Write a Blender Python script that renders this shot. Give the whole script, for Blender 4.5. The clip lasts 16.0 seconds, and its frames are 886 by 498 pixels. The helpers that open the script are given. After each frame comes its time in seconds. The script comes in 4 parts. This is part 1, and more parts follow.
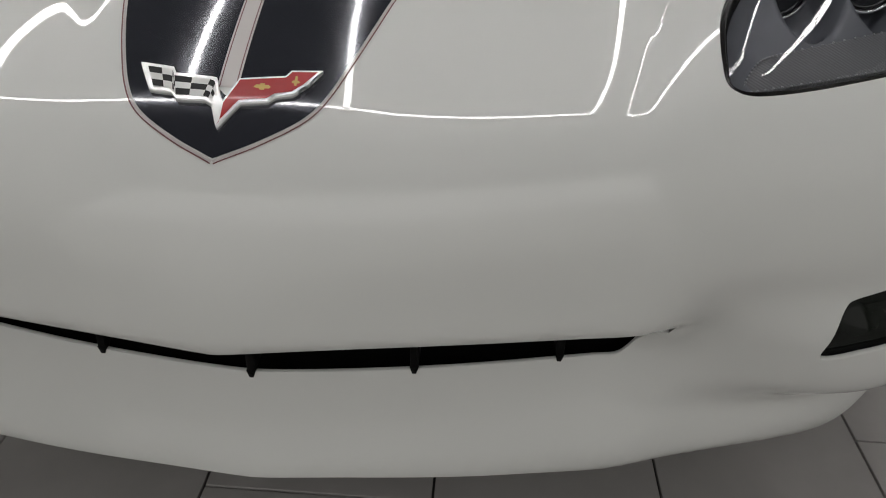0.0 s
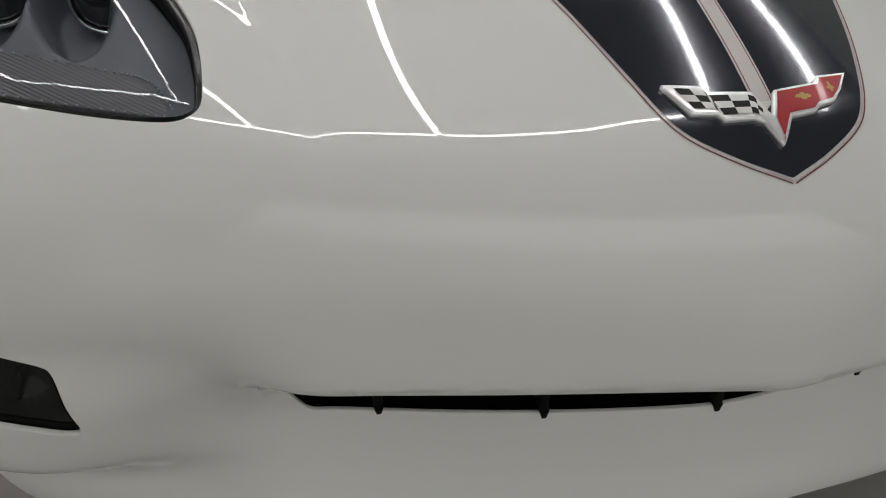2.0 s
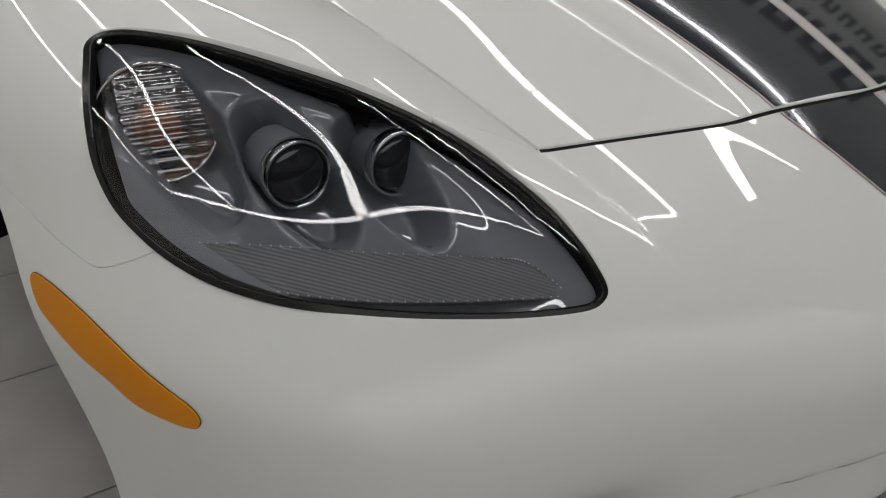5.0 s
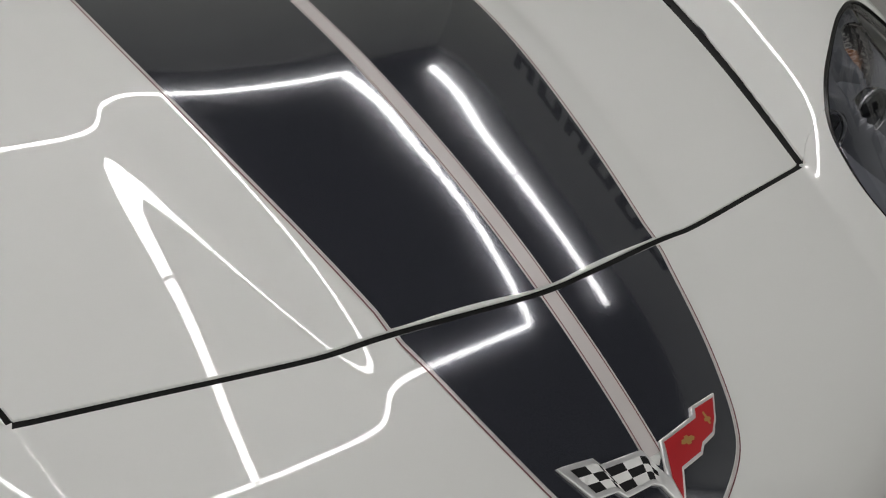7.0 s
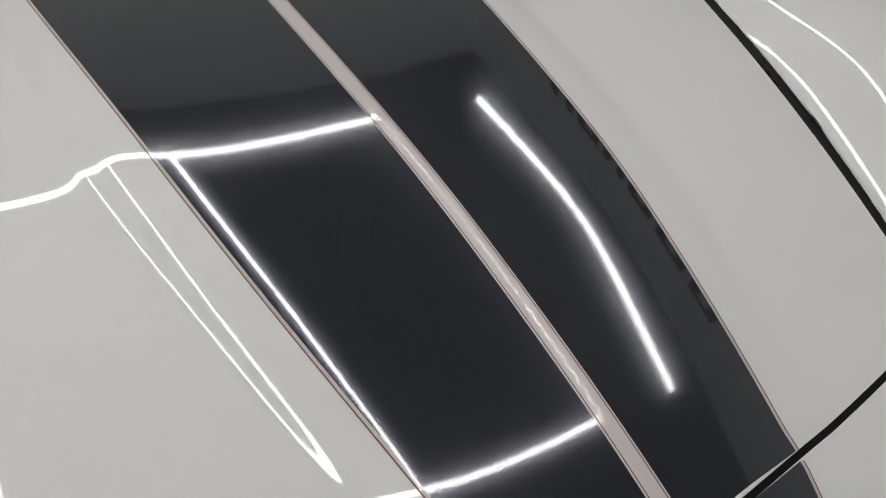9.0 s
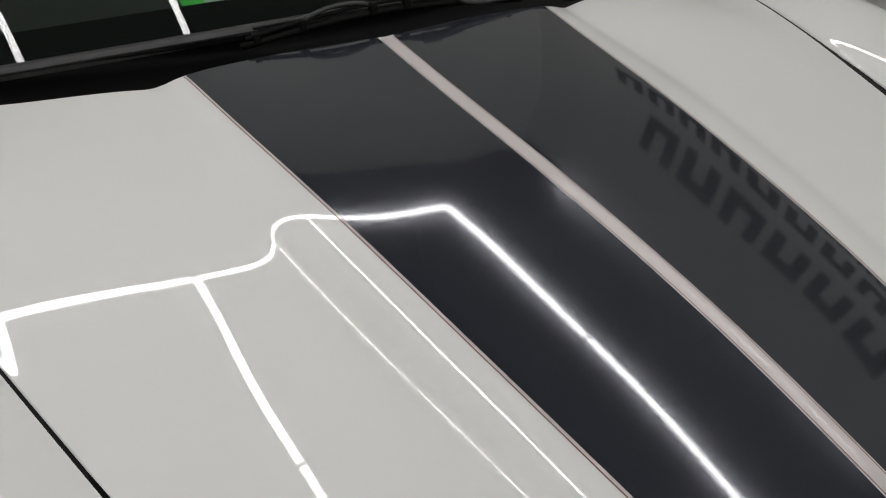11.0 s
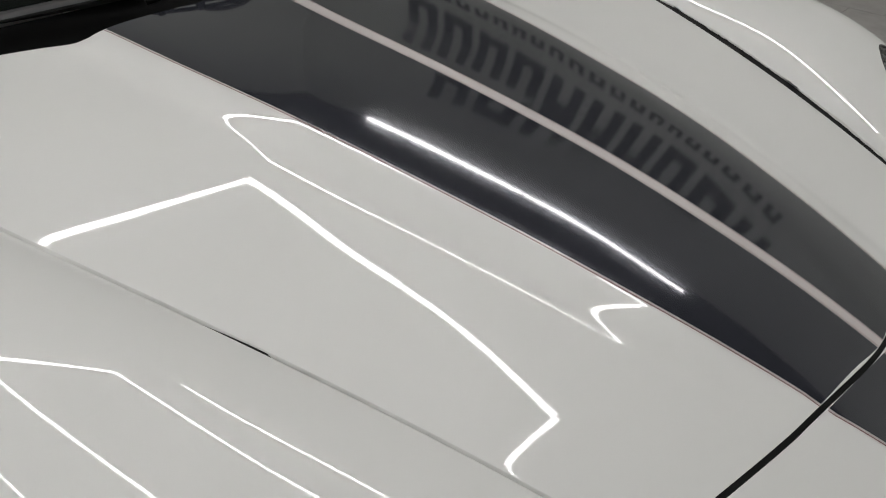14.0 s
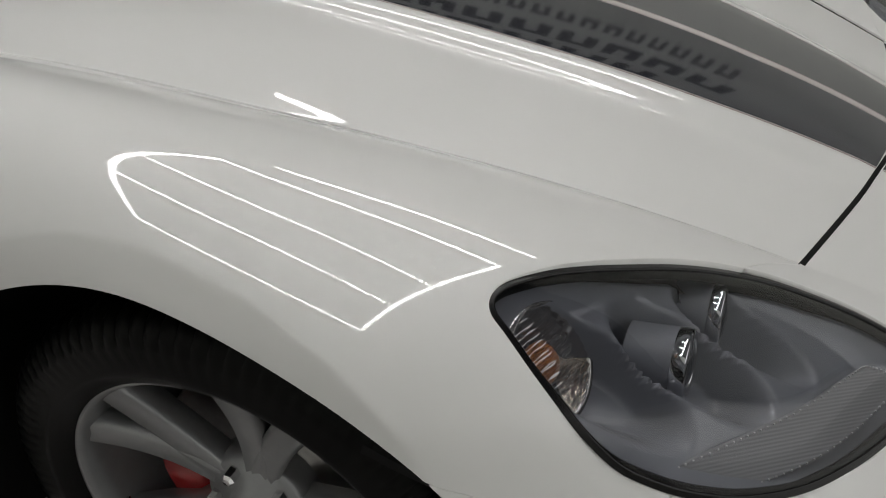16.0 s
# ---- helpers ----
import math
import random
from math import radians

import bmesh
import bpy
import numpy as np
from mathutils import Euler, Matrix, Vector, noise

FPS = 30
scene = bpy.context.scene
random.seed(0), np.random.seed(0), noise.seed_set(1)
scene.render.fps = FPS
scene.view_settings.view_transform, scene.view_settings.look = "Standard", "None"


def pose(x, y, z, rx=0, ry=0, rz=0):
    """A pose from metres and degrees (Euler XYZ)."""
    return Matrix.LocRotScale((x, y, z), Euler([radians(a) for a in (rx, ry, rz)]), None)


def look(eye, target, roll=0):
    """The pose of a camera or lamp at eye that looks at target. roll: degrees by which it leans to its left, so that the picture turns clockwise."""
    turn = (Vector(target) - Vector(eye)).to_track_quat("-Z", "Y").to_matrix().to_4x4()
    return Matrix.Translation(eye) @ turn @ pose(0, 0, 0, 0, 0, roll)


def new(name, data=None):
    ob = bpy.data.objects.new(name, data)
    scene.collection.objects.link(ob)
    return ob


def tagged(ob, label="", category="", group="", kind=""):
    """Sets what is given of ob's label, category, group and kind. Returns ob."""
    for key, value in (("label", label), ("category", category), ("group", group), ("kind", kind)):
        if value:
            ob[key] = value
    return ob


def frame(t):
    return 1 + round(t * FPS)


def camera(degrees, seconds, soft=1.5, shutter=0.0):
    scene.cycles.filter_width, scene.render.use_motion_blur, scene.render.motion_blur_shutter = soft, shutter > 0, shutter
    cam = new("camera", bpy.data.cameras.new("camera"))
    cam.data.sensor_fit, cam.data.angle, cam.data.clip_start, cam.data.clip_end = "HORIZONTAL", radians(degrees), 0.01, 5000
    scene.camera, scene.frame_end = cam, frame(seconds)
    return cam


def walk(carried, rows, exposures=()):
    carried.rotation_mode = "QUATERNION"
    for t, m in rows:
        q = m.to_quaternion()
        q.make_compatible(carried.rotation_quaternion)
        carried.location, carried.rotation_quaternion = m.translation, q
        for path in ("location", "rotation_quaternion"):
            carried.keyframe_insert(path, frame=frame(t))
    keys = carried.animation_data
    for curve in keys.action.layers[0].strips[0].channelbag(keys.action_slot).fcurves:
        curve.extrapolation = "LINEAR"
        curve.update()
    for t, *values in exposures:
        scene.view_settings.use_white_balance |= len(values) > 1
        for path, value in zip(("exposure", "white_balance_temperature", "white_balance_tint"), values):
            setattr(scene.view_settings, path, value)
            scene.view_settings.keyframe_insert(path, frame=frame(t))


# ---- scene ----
cam = camera(59.25, 16.0, soft=1.1)
PATH = [
    (0, (0.2280, -0.4941, 0.8727), (0.1878, 0.3575, 0.3501), 1.99),
    (0.5, (0.0640, -0.4913, 0.8637), (0.0723, 0.3615, 0.3416), 1.75),
    (1, (-0.1200, -0.5004, 0.8694), (-0.0459, 0.3524, 0.3524), 2.04),
    (1.5, (-0.2520, -0.4679, 0.8619), (-0.1225, 0.3806, 0.3487), 1.31),
    (2, (-0.3753, -0.3951, 0.8488), (-0.2138, 0.4511, 0.3411), -0.14),
    (2.5, (-0.5151, -0.3539, 0.8314), (-0.2771, 0.4762, 0.3270), 0.67),
    (3, (-0.6349, -0.3512, 0.8250), (-0.3597, 0.4787, 0.3397), -0.74),
    (3.2, (-0.7076, -0.3093, 0.8265), (-0.3964, 0.4871, 0.3081), 0.99),
    (5.3, (-0.8537, -0.1399, 1.0963), (-0.4237, 0.5396, 0.5017), 2.64),
    (5.5, (-0.8408, -0.1258, 1.1206), (-0.4000, 0.5644, 0.5467), 2.12),
    (5.7, (-0.8117, -0.1104, 1.1568), (-0.3785, 0.5820, 0.5797), 1.57),
    (6, (-0.7549, -0.0858, 1.1792), (-0.3203, 0.6023, 0.5983), 2.26),
    (6.5, (-0.5698, -0.0700, 1.1275), (-0.1241, 0.6368, 0.5782), 2.11),
    (7, (-0.3712, -0.1216, 1.0986), (0.0651, 0.5957, 0.5552), 1.21),
    (7.3, (-0.3113, -0.1412, 1.0899), (0.1095, 0.5788, 0.5382), 0.39),
    (7.4, (-0.3000, -0.1433, 1.0881), (0.1151, 0.5772, 0.5326), 0.14),
    (8, (-0.2809, -0.0889, 1.1278), (0.1130, 0.6055, 0.5256), 0.10),
    (8.5, (-0.2989, -0.0043, 1.1831), (0.0900, 0.6757, 0.5615), 0.36),
    (9, (-0.3359, 0.1188, 1.2525), (0.0567, 0.7950, 0.6292), 0.66),
    (9.5, (-0.3746, 0.2133, 1.2718), (0.0175, 0.9065, 0.6671), -0.33),
    (9.9, (-0.4273, 0.2816, 1.3001), (-0.0332, 1.0026, 0.7302), -1.27),
    (10, (-0.4441, 0.2961, 1.3048), (-0.0468, 1.0180, 0.7382), -1.21),
    (10.1, (-0.4593, 0.3069, 1.3095), (-0.0606, 1.0308, 0.7464), -1.24),
    (12.5, (-0.5975, 0.2664, 1.2135), (-0.1591, 0.9781, 0.6645), 1.95),
    (13, (-0.6617, 0.2276, 1.2386), (-0.1872, 0.9027, 0.6736), 2.58),
    (13.5, (-0.7338, 0.1853, 1.2752), (-0.1676, 0.7813, 0.7058), 2.18),
    (14, (-0.8642, 0.2528, 1.2965), (-0.2453, 0.7862, 0.7200), 2.29),
    (14.5, (-1.0090, 0.3335, 1.3102), (-0.3421, 0.8077, 0.7354), 2.61),
    (15, (-1.1257, 0.3596, 1.2889), (-0.4301, 0.8029, 0.7236), 1.38),
    (15.5, (-1.2100, 0.3415, 1.2258), (-0.4994, 0.7717, 0.6690), 1.64),
    (16, (-1.2402, 0.3619, 1.1845), (-0.5281, 0.7769, 0.6182), 1.16),
]
walk(cam, [(t, look(eye, target, roll)) for t, eye, target, roll in PATH])

# ---- light ----
world = bpy.data.worlds.new("world")
scene.world = world
world.use_nodes = True
world.node_tree.nodes["Background"].inputs[0].default_value = (0.9, 0.95, 1.0, 1)
world.node_tree.nodes["Background"].inputs[1].default_value = 0.03
scene.view_settings.exposure = 0.0
TUBE_GLOW = 20.5
# strengths of the unseen fill panels that light the car's front
UPPER_GLOW, LOWER_GLOW = 1.05, 0.55


# ---- materials ----
def material(name, color, rough=0.5, metal=0.0, coat=0.0, coat_rough=0.03, spec=0.5):
    m = bpy.data.materials.new(name)
    m.use_nodes = True
    b = m.node_tree.nodes["Principled BSDF"]
    b.inputs["Base Color"].default_value = (*color, 1)
    b.inputs["Roughness"].default_value = rough
    b.inputs["Metallic"].default_value = metal
    b.inputs["Coat Weight"].default_value = coat
    b.inputs["Coat Roughness"].default_value = coat_rough
    b.inputs["Specular IOR Level"].default_value = spec
    return m


def vary(m, amount=0.1, scale=8.0, bump=0.0, bump_scale=200.0, rough=0.0, detail=4.0, coat_too=False):
    """Mottle the base colour at one scale and add fine relief at another."""
    t = m.node_tree
    b = t.nodes["Principled BSDF"]
    c = b.inputs["Base Color"].default_value[:]
    co = t.nodes.new("ShaderNodeTexCoord")
    n = t.nodes.new("ShaderNodeTexNoise")
    n.inputs["Scale"].default_value, n.inputs["Detail"].default_value = scale, detail
    t.links.new(co.outputs["Object"], n.inputs["Vector"])
    r = t.nodes.new("ShaderNodeValToRGB")
    r.color_ramp.elements[0].position, r.color_ramp.elements[1].position = 0.3, 0.7
    r.color_ramp.elements[0].color = (*[v * (1 - amount) for v in c[:3]], 1)
    r.color_ramp.elements[1].color = (*[min(1, v * (1 + amount)) for v in c[:3]], 1)
    t.links.new(n.outputs["Fac"], r.inputs["Fac"])
    t.links.new(r.outputs["Color"], b.inputs["Base Color"])
    if rough:
        q = t.nodes.new("ShaderNodeMapRange")
        base = b.inputs["Roughness"].default_value
        q.inputs["To Min"].default_value, q.inputs["To Max"].default_value = max(0, base - rough), base + rough
        t.links.new(n.outputs["Fac"], q.inputs["Value"])
        t.links.new(q.outputs["Result"], b.inputs["Roughness"])
    if bump:
        k = t.nodes.new("ShaderNodeTexNoise")
        k.inputs["Scale"].default_value, k.inputs["Detail"].default_value = bump_scale, 2.0
        t.links.new(co.outputs["Object"], k.inputs["Vector"])
        u = t.nodes.new("ShaderNodeBump")
        u.inputs["Strength"].default_value, u.inputs["Distance"].default_value = bump, 0.001
        t.links.new(k.outputs["Fac"], u.inputs["Height"])
        t.links.new(u.outputs["Normal"], b.inputs["Normal"])
        if coat_too:
            t.links.new(u.outputs["Normal"], b.inputs["Coat Normal"])
    return m


def glow(name, color, strength):
    m = bpy.data.materials.new(name)
    m.use_nodes = True
    t = m.node_tree
    t.nodes.remove(t.nodes["Principled BSDF"])
    e = t.nodes.new("ShaderNodeEmission")
    e.inputs[0].default_value, e.inputs[1].default_value = (*color, 1), strength
    t.links.new(e.outputs[0], t.nodes["Material Output"].inputs[0])
    return m


def clear(name, tint=(1, 1, 1), ior=1.5, rough=0.0):
    """Thin clear sheet: mirror gloss by Fresnel over a tinted clear body."""
    m = bpy.data.materials.new(name)
    m.use_nodes = True
    t = m.node_tree
    t.nodes.remove(t.nodes["Principled BSDF"])
    a, g, f, x = (t.nodes.new("ShaderNode" + k) for k in ("BsdfTransparent", "BsdfGlossy", "Fresnel", "MixShader"))
    a.inputs[0].default_value = (*tint, 1)
    g.inputs["Roughness"].default_value = rough
    f.inputs[0].default_value = ior
    t.links.new(f.outputs[0], x.inputs[0])
    t.links.new(a.outputs[0], x.inputs[1])
    t.links.new(g.outputs[0], x.inputs[2])
    t.links.new(x.outputs[0], t.nodes["Material Output"].inputs[0])
    return m


PAINT = vary(material("white_paint", (0.76, 0.765, 0.745), 0.42, coat=1.0, coat_rough=0.003), 0.012, 3.0, 0.002, 60.0, coat_too=True)
STRIPE = vary(material("grey_metallic_vinyl", (0.040, 0.043, 0.055), 0.11, 0.4, coat=0.8, coat_rough=0.014), 0.35, 1500.0, 0.013, 420.0, coat_too=True)
STRIPE.node_tree.nodes["Principled BSDF"].inputs["Coat IOR"].default_value = 1.6
SILVER = material("pale_silver_vinyl", (0.62, 0.58, 0.57), 0.4, 0.1, coat=0.8, coat_rough=0.04)
PIN = material("dull_red_pinstripe", (0.16, 0.055, 0.06), 0.5)
BLACK = material("black_plastic", (0.004, 0.004, 0.004), 0.5, spec=0.08)
RUBBER = vary(material("black_rubber", (0.0030, 0.0030, 0.0027), 0.36, spec=0.13), 0.2, 30.0, 0.1, 400.0)
GASKET = material("black_gasket", (0.003, 0.003, 0.003), 0.55, spec=0.2)
SEAL = material("gloss_black_rubber_seal", (0.004, 0.004, 0.004), 0.22, spec=0.4)
CHROME = material("chrome", (0.8, 0.8, 0.8), 0.06, 1.0)
HOUSING = vary(material("smoked_lamp_housing", (0.155, 0.163, 0.185), 0.45, coat=1.0, coat_rough=0.004), 0.1, 20.0)
AMBER = material("amber_lens", (0.72, 0.25, 0.002), 0.3, coat=0.15, spec=0.3)
LENS = clear("lamp_lens", (0.93, 0.94, 0.96), 1.5)
SMOKED = vary(material("smoked_lens", (0.006, 0.0075, 0.006), 0.05, spec=0.25), 0.4, 14.0)
SHADE_GLASS = clear("windscreen_glass", (0.50, 0.60, 0.54), 1.5)
RIM = vary(material("grey_painted_alloy", (0.30, 0.305, 0.31), 0.35, 0.6, coat=0.6), 0.05, 40.0)
STEEL = vary(material("brushed_steel", (0.35, 0.34, 0.33), 0.35, 1.0), 0.1, 60.0)
RED = material("red_caliper_paint", (0.35, 0.015, 0.015), 0.35, coat=0.7)
FLAG_RED = material("red_enamel", (0.42, 0.012, 0.018), 0.3, coat=0.3)
FLAG_WHITE = material("white_enamel", (0.78, 0.78, 0.77), 0.4, coat=0.2)
FLAG_BLACK = material("black_enamel", (0.006, 0.006, 0.007), 0.45, spec=0.3)
BRIGHT = material("bright_plated_metal", (0.86, 0.86, 0.86), 0.3, 0.75, coat=0.5)
GOLD = material("gold_foil", (0.50, 0.30, 0.10), 0.35, 0.6)
TILE_PALE = vary(material("pale_floor_tile", (0.44, 0.42, 0.41), 0.24), 0.09, 6.0, 0.04, 120.0, 0.06)
GROUT = vary(material("grout", (0.03, 0.028, 0.025), 0.8), 0.2, 60.0)
WALL = vary(material("grey_green_wall_paint", (0.80, 0.81, 0.77), 0.7), 0.04, 3.0, 0.05, 150.0)
CEILING = vary(material("dark_ceiling_paint", (0.10, 0.10, 0.11), 0.8), 0.08, 3.0, 0.05, 90.0)
SIGN = material("dark_sign_paint", (0.015, 0.015, 0.016), 0.6)
DASH = vary(material("black_dash_vinyl", (0.012, 0.012, 0.012), 0.6), 0.1, 30.0, 0.2, 300.0)
TRIM_GREY = material("dark_grey_rubber_trim", (0.022, 0.022, 0.023), 0.5)
PAPER = vary(material("pale_green_paper", (0.50, 0.62, 0.55), 0.7), 0.03, 10.0)
INK = material("grey_print", (0.30, 0.36, 0.33), 0.7)
GREEN = material("bright_green_card", (0.08, 0.62, 0.08), 0.5)
TUBE = glow("led_tube", (1.0, 0.975, 0.965), TUBE_GLOW)
# two glows added as fill for the bumper, not lamps of the workshop
UPPER_FILL = glow("pale_daylight", (1.0, 0.985, 0.96), UPPER_GLOW)
LOWER_FILL = glow("shaded_forecourt", (1.0, 0.985, 0.94), LOWER_GLOW)
BEAD = material("pale_moulded_bead", (0.45, 0.45, 0.46), 0.4)
BATTEN = material("white_batten", (0.7, 0.7, 0.7), 0.5)


# ---- mesh helpers ----
def part(name, bm, mat, parent=None, label="", smooth=True):
    me = bpy.data.meshes.new(name)
    bm.to_mesh(me)
    bm.free()
    if mat:
        me.materials.append(mat)
    me.polygons.foreach_set("use_smooth", [smooth] * len(me.polygons))
    ob = new(name, me)
    ob.parent = parent
    if label:
        ob["label"] = label
    return ob


def box(bm, lo, hi, bevel=0.0, m=None):
    lo, hi = Vector(lo), Vector(hi)
    t = Matrix.Translation((lo + hi) / 2) @ Matrix.Diagonal((*(hi - lo), 1))
    r = bmesh.ops.create_cube(bm, size=1, matrix=(m @ t) if m else t)
    if bevel:
        es = list({e for v in r["verts"] for e in v.link_edges})
        bmesh.ops.bevel(bm, geom=es, offset=bevel, segments=2, profile=0.5, affect="EDGES")
    return bm


def lathe(bm, profile, m, seg=48, close=False):
    """Turn (radius, height) points round the z axis of m."""
    rings = []
    for r, h in profile:
        rings.append([bm.verts.new(m @ Vector((r * math.cos(2 * math.pi * k / seg), r * math.sin(2 * math.pi * k / seg), h))) for k in range(seg)])
    pairs = list(zip(rings, rings[1:])) + ([(rings[-1], rings[0])] if close else [])
    for a, b in pairs:
        for k in range(seg):
            bm.faces.new((a[k], a[(k + 1) % seg], b[(k + 1) % seg], b[k]))
    return bm


def sweep(bm, pts, radius, seg=8, flat=1.0):
    """A round bar along points."""
    pts = [Vector(p) for p in pts]
    rings = []
    for i, p in enumerate(pts):
        t = (pts[min(i + 1, len(pts) - 1)] - pts[max(i - 1, 0)]).normalized()
        a = t.cross(Vector((0, 0, 1)))
        a = a.normalized() if a.length > 1e-4 else Vector((1, 0, 0))
        b = a.cross(t)
        rings.append([bm.verts.new(p + radius * (math.cos(q) * a + flat * math.sin(q) * b)) for q in (2 * math.pi * k / seg for k in range(seg))])
    for a, b in zip(rings, rings[1:]):
        for k in range(seg):
            bm.faces.new((a[k], b[k], b[(k + 1) % seg], a[(k + 1) % seg]))
    bm.faces.new(rings[0])
    bm.faces.new(rings[-1][::-1])
    return bm


def spline(pts, n=60, closed=False):
    """A Catmull-Rom curve through points of any dimension."""
    p = np.array(pts, float)
    if closed:
        p = np.vstack([p[-1:], p, p[:2]])
    else:
        p = np.vstack([2 * p[:1] - p[1:2], p, 2 * p[-1:] - p[-2:-1]])
    m = len(p) - 3
    s = np.linspace(0, m, n, endpoint=not closed)
    k = np.minimum(s.astype(int), m - 1)
    u = (s - k)[:, None]
    a, b, c, d = p[k], p[k + 1], p[k + 2], p[k + 3]
    return 0.5 * (2 * b + (c - a) * u + (2 * a - 5 * b + 4 * c - d) * u**2 + (3 * b - a - 3 * c + d) * u**3)


# ---- the car's skin: a smooth form, given by its crown and its outline ----
HEART = np.array([0.0, 1.0, 0.25])
AHEAD = np.array([0.0, -0.70710678, 0.70710678])
ACROSS = np.array([1.0, 0.0, 0.0])
ALONG = np.cross(AHEAD, ACROSS)
LIP_Z = [.05, .09, .12, .15, .165, .18, .195, .21, .225, .25, .28, .31, .345, .366, .404, .425, .438, .7]
LIP_IN = [.26, .20, .15, .105, .082, .070, .066, .068, .075, .088, .098, .104, .107, .103, .058, .010, .0, .0]
CHIN_X = np.linspace(0, 1, 41)
CHIN_Y = np.interp(CHIN_X, [0, .1, .2, .3, .4, .5, .6, .7, .8, 1], [.011, .013, .009, .003, -.006, -.017, -.022, -.016, 0, 0])
CHIN_Y = np.convolve(np.pad(CHIN_Y, 3, mode="edge"), np.array([1, 2, 3, 4, 3, 2, 1]) / 16, "valid")
SOFT_Z = [.05, .09, .12, .15, .165, .18, .195, .21, .23, .26, .33, .40, .45, .50, .7]
SOFT_IN = [.26, .20, .15, .105, .083, .071, .067, .069, .076, .084, .085, .062, .024, .0, .0]
NOSE, HALF, ROLL = 0.8113, 1.0056, 0.0043


def ease(a, b, x):
    t = np.clip((x - a) / (b - a), 0, 1)
    return t * t * t * (t * (6 * t - 15) + 10)


# corrections to the height, by stations across (every 0.125 m) and along (every 0.22 m)
LOFT = np.array([
    [0.0051, -0.0014, -0.0063, -0.0059, -0.0159, -0.0243, -0.0330, -0.0241],
    [0.0041, -0.0029, -0.0124, -0.0039, -0.0159, -0.0187, -0.0257, -0.0259],
    [0.0326, -0.0083, -0.0110, -0.0083, -0.0167, -0.0192, -0.0227, -0.0250],
    [0.0248, 0.0043, -0.0165, -0.0040, -0.0157, -0.0120, -0.0264, -0.0098],
    [-0.0046, -0.0276, -0.0122, -0.0113, -0.0142, -0.0151, -0.0060, -0.0195],
    [-0.0117, -0.0282, -0.0051, -0.0180, -0.0135, -0.0153, -0.0017, -0.0230],
    [-0.0075, -0.0212, -0.0273, -0.0019, -0.0192, -0.0038, -0.0137, -0.0292],
    [-0.0043, -0.0127, -0.0143, 0.0232, 0.0030, -0.0313, -0.0080, -0.0202],
    [-0.0008, 0.0006, 0.0030, 0.0034, -0.0433, -0.1238, -0.0758, -0.0186],
])


def hat(u):
    """The bell of a cubic spline."""
    u = np.abs(u)
    return np.where(u < 1, 2 / 3 - u * u + u**3 / 2, np.where(u < 2, (2 - u) ** 3 / 6, 0.0))


def loft(x, y):
    nx, ny = LOFT.shape
    x, y = np.nan_to_num(x), np.nan_to_num(y)
    u, v = x / 0.125, np.clip((y + .05) / .22, 0, ny - 1.0)
    i, j = np.floor(u).astype(int), np.floor(v).astype(int)
    along = [(np.clip(j + b, 0, ny - 1), hat(v - j - b)) for b in (-1, 0, 1, 2)]
    h = 0.0
    for a in (-1, 0, 1, 2):
        row = np.minimum(np.abs(i + a), nx - 1)
        h = h + hat(u - i - a) * sum(LOFT[row, k] * w for k, w in along)
    return h


def foot(y):
    """Where the raised middle of the hood begins."""
    return 0.2976 + 0.1786 * (y - .8) + -0.1056 * (y - .8) ** 2


def crest(y):
    """Where the fender begins to rise."""
    return 0.59 + 0.3436 * (y - .85)


def crown(x, y):
    """The height of the hood and fenders over the plan: long profile, raised middle with a creased foot, fender crest, valley between."""
    x, y = np.abs(x), np.clip(y, -.3, 3)
    h = 0.5829 + 0.425 * (1 - np.exp(-y / 0.7832)) - 0.0371 * y - 0.0396 * x**2 * np.exp(-y / 1.3334)
    on = ease(.08, .66, y)
    s = x - foot(y) - 0.0022
    s = (np.sqrt(s * s + 0.015 ** 2) - s) / 2
    h = h - .0157 * on + (0.5213 + 0.0648 * (y - .8) + .6 * np.maximum(y - 1.05, 0) ** 1.5) * 0.0369 * (1 - np.exp(-s / 0.0369)) * ease(0.0654, 0.5403, y)
    s = x - crest(y)
    s = (s + np.sqrt(s * s + 0.003 ** 2)) / (2 * 0.4267)
    h = h + 0.086 * s * np.exp(1 - s) * np.exp(-((y - 0.8073) / 0.6218) ** 2)
    h = h - 0.0387 * np.exp(-((x - 0.5911) / 0.4079) ** 2) * on + ((0.2128 - 0.0066 * (y - .8)) * x**2 - 0.2677 * x**4) * on
    h = h + (0.0995 * (y - .85) + 0.1376 * (y - .85) ** 2) * ease(.62, .98, x) * ease(1.7, 1.1, y) * ease(.2, .7, y)
    return h + loft(x, y)


Z_STEPS = np.arange(0, .8, .004)


def eased_table(z, inset, k):
    w = np.hanning(k + 2)[1:-1]
    return np.convolve(np.pad(np.interp(Z_STEPS, z, inset), k // 2, mode="edge"), w / w.sum(), "valid")


LIP_TABLE, SOFT_TABLE = eased_table(LIP_Z, LIP_IN, 9), eased_table(SOFT_Z, SOFT_IN, 21)


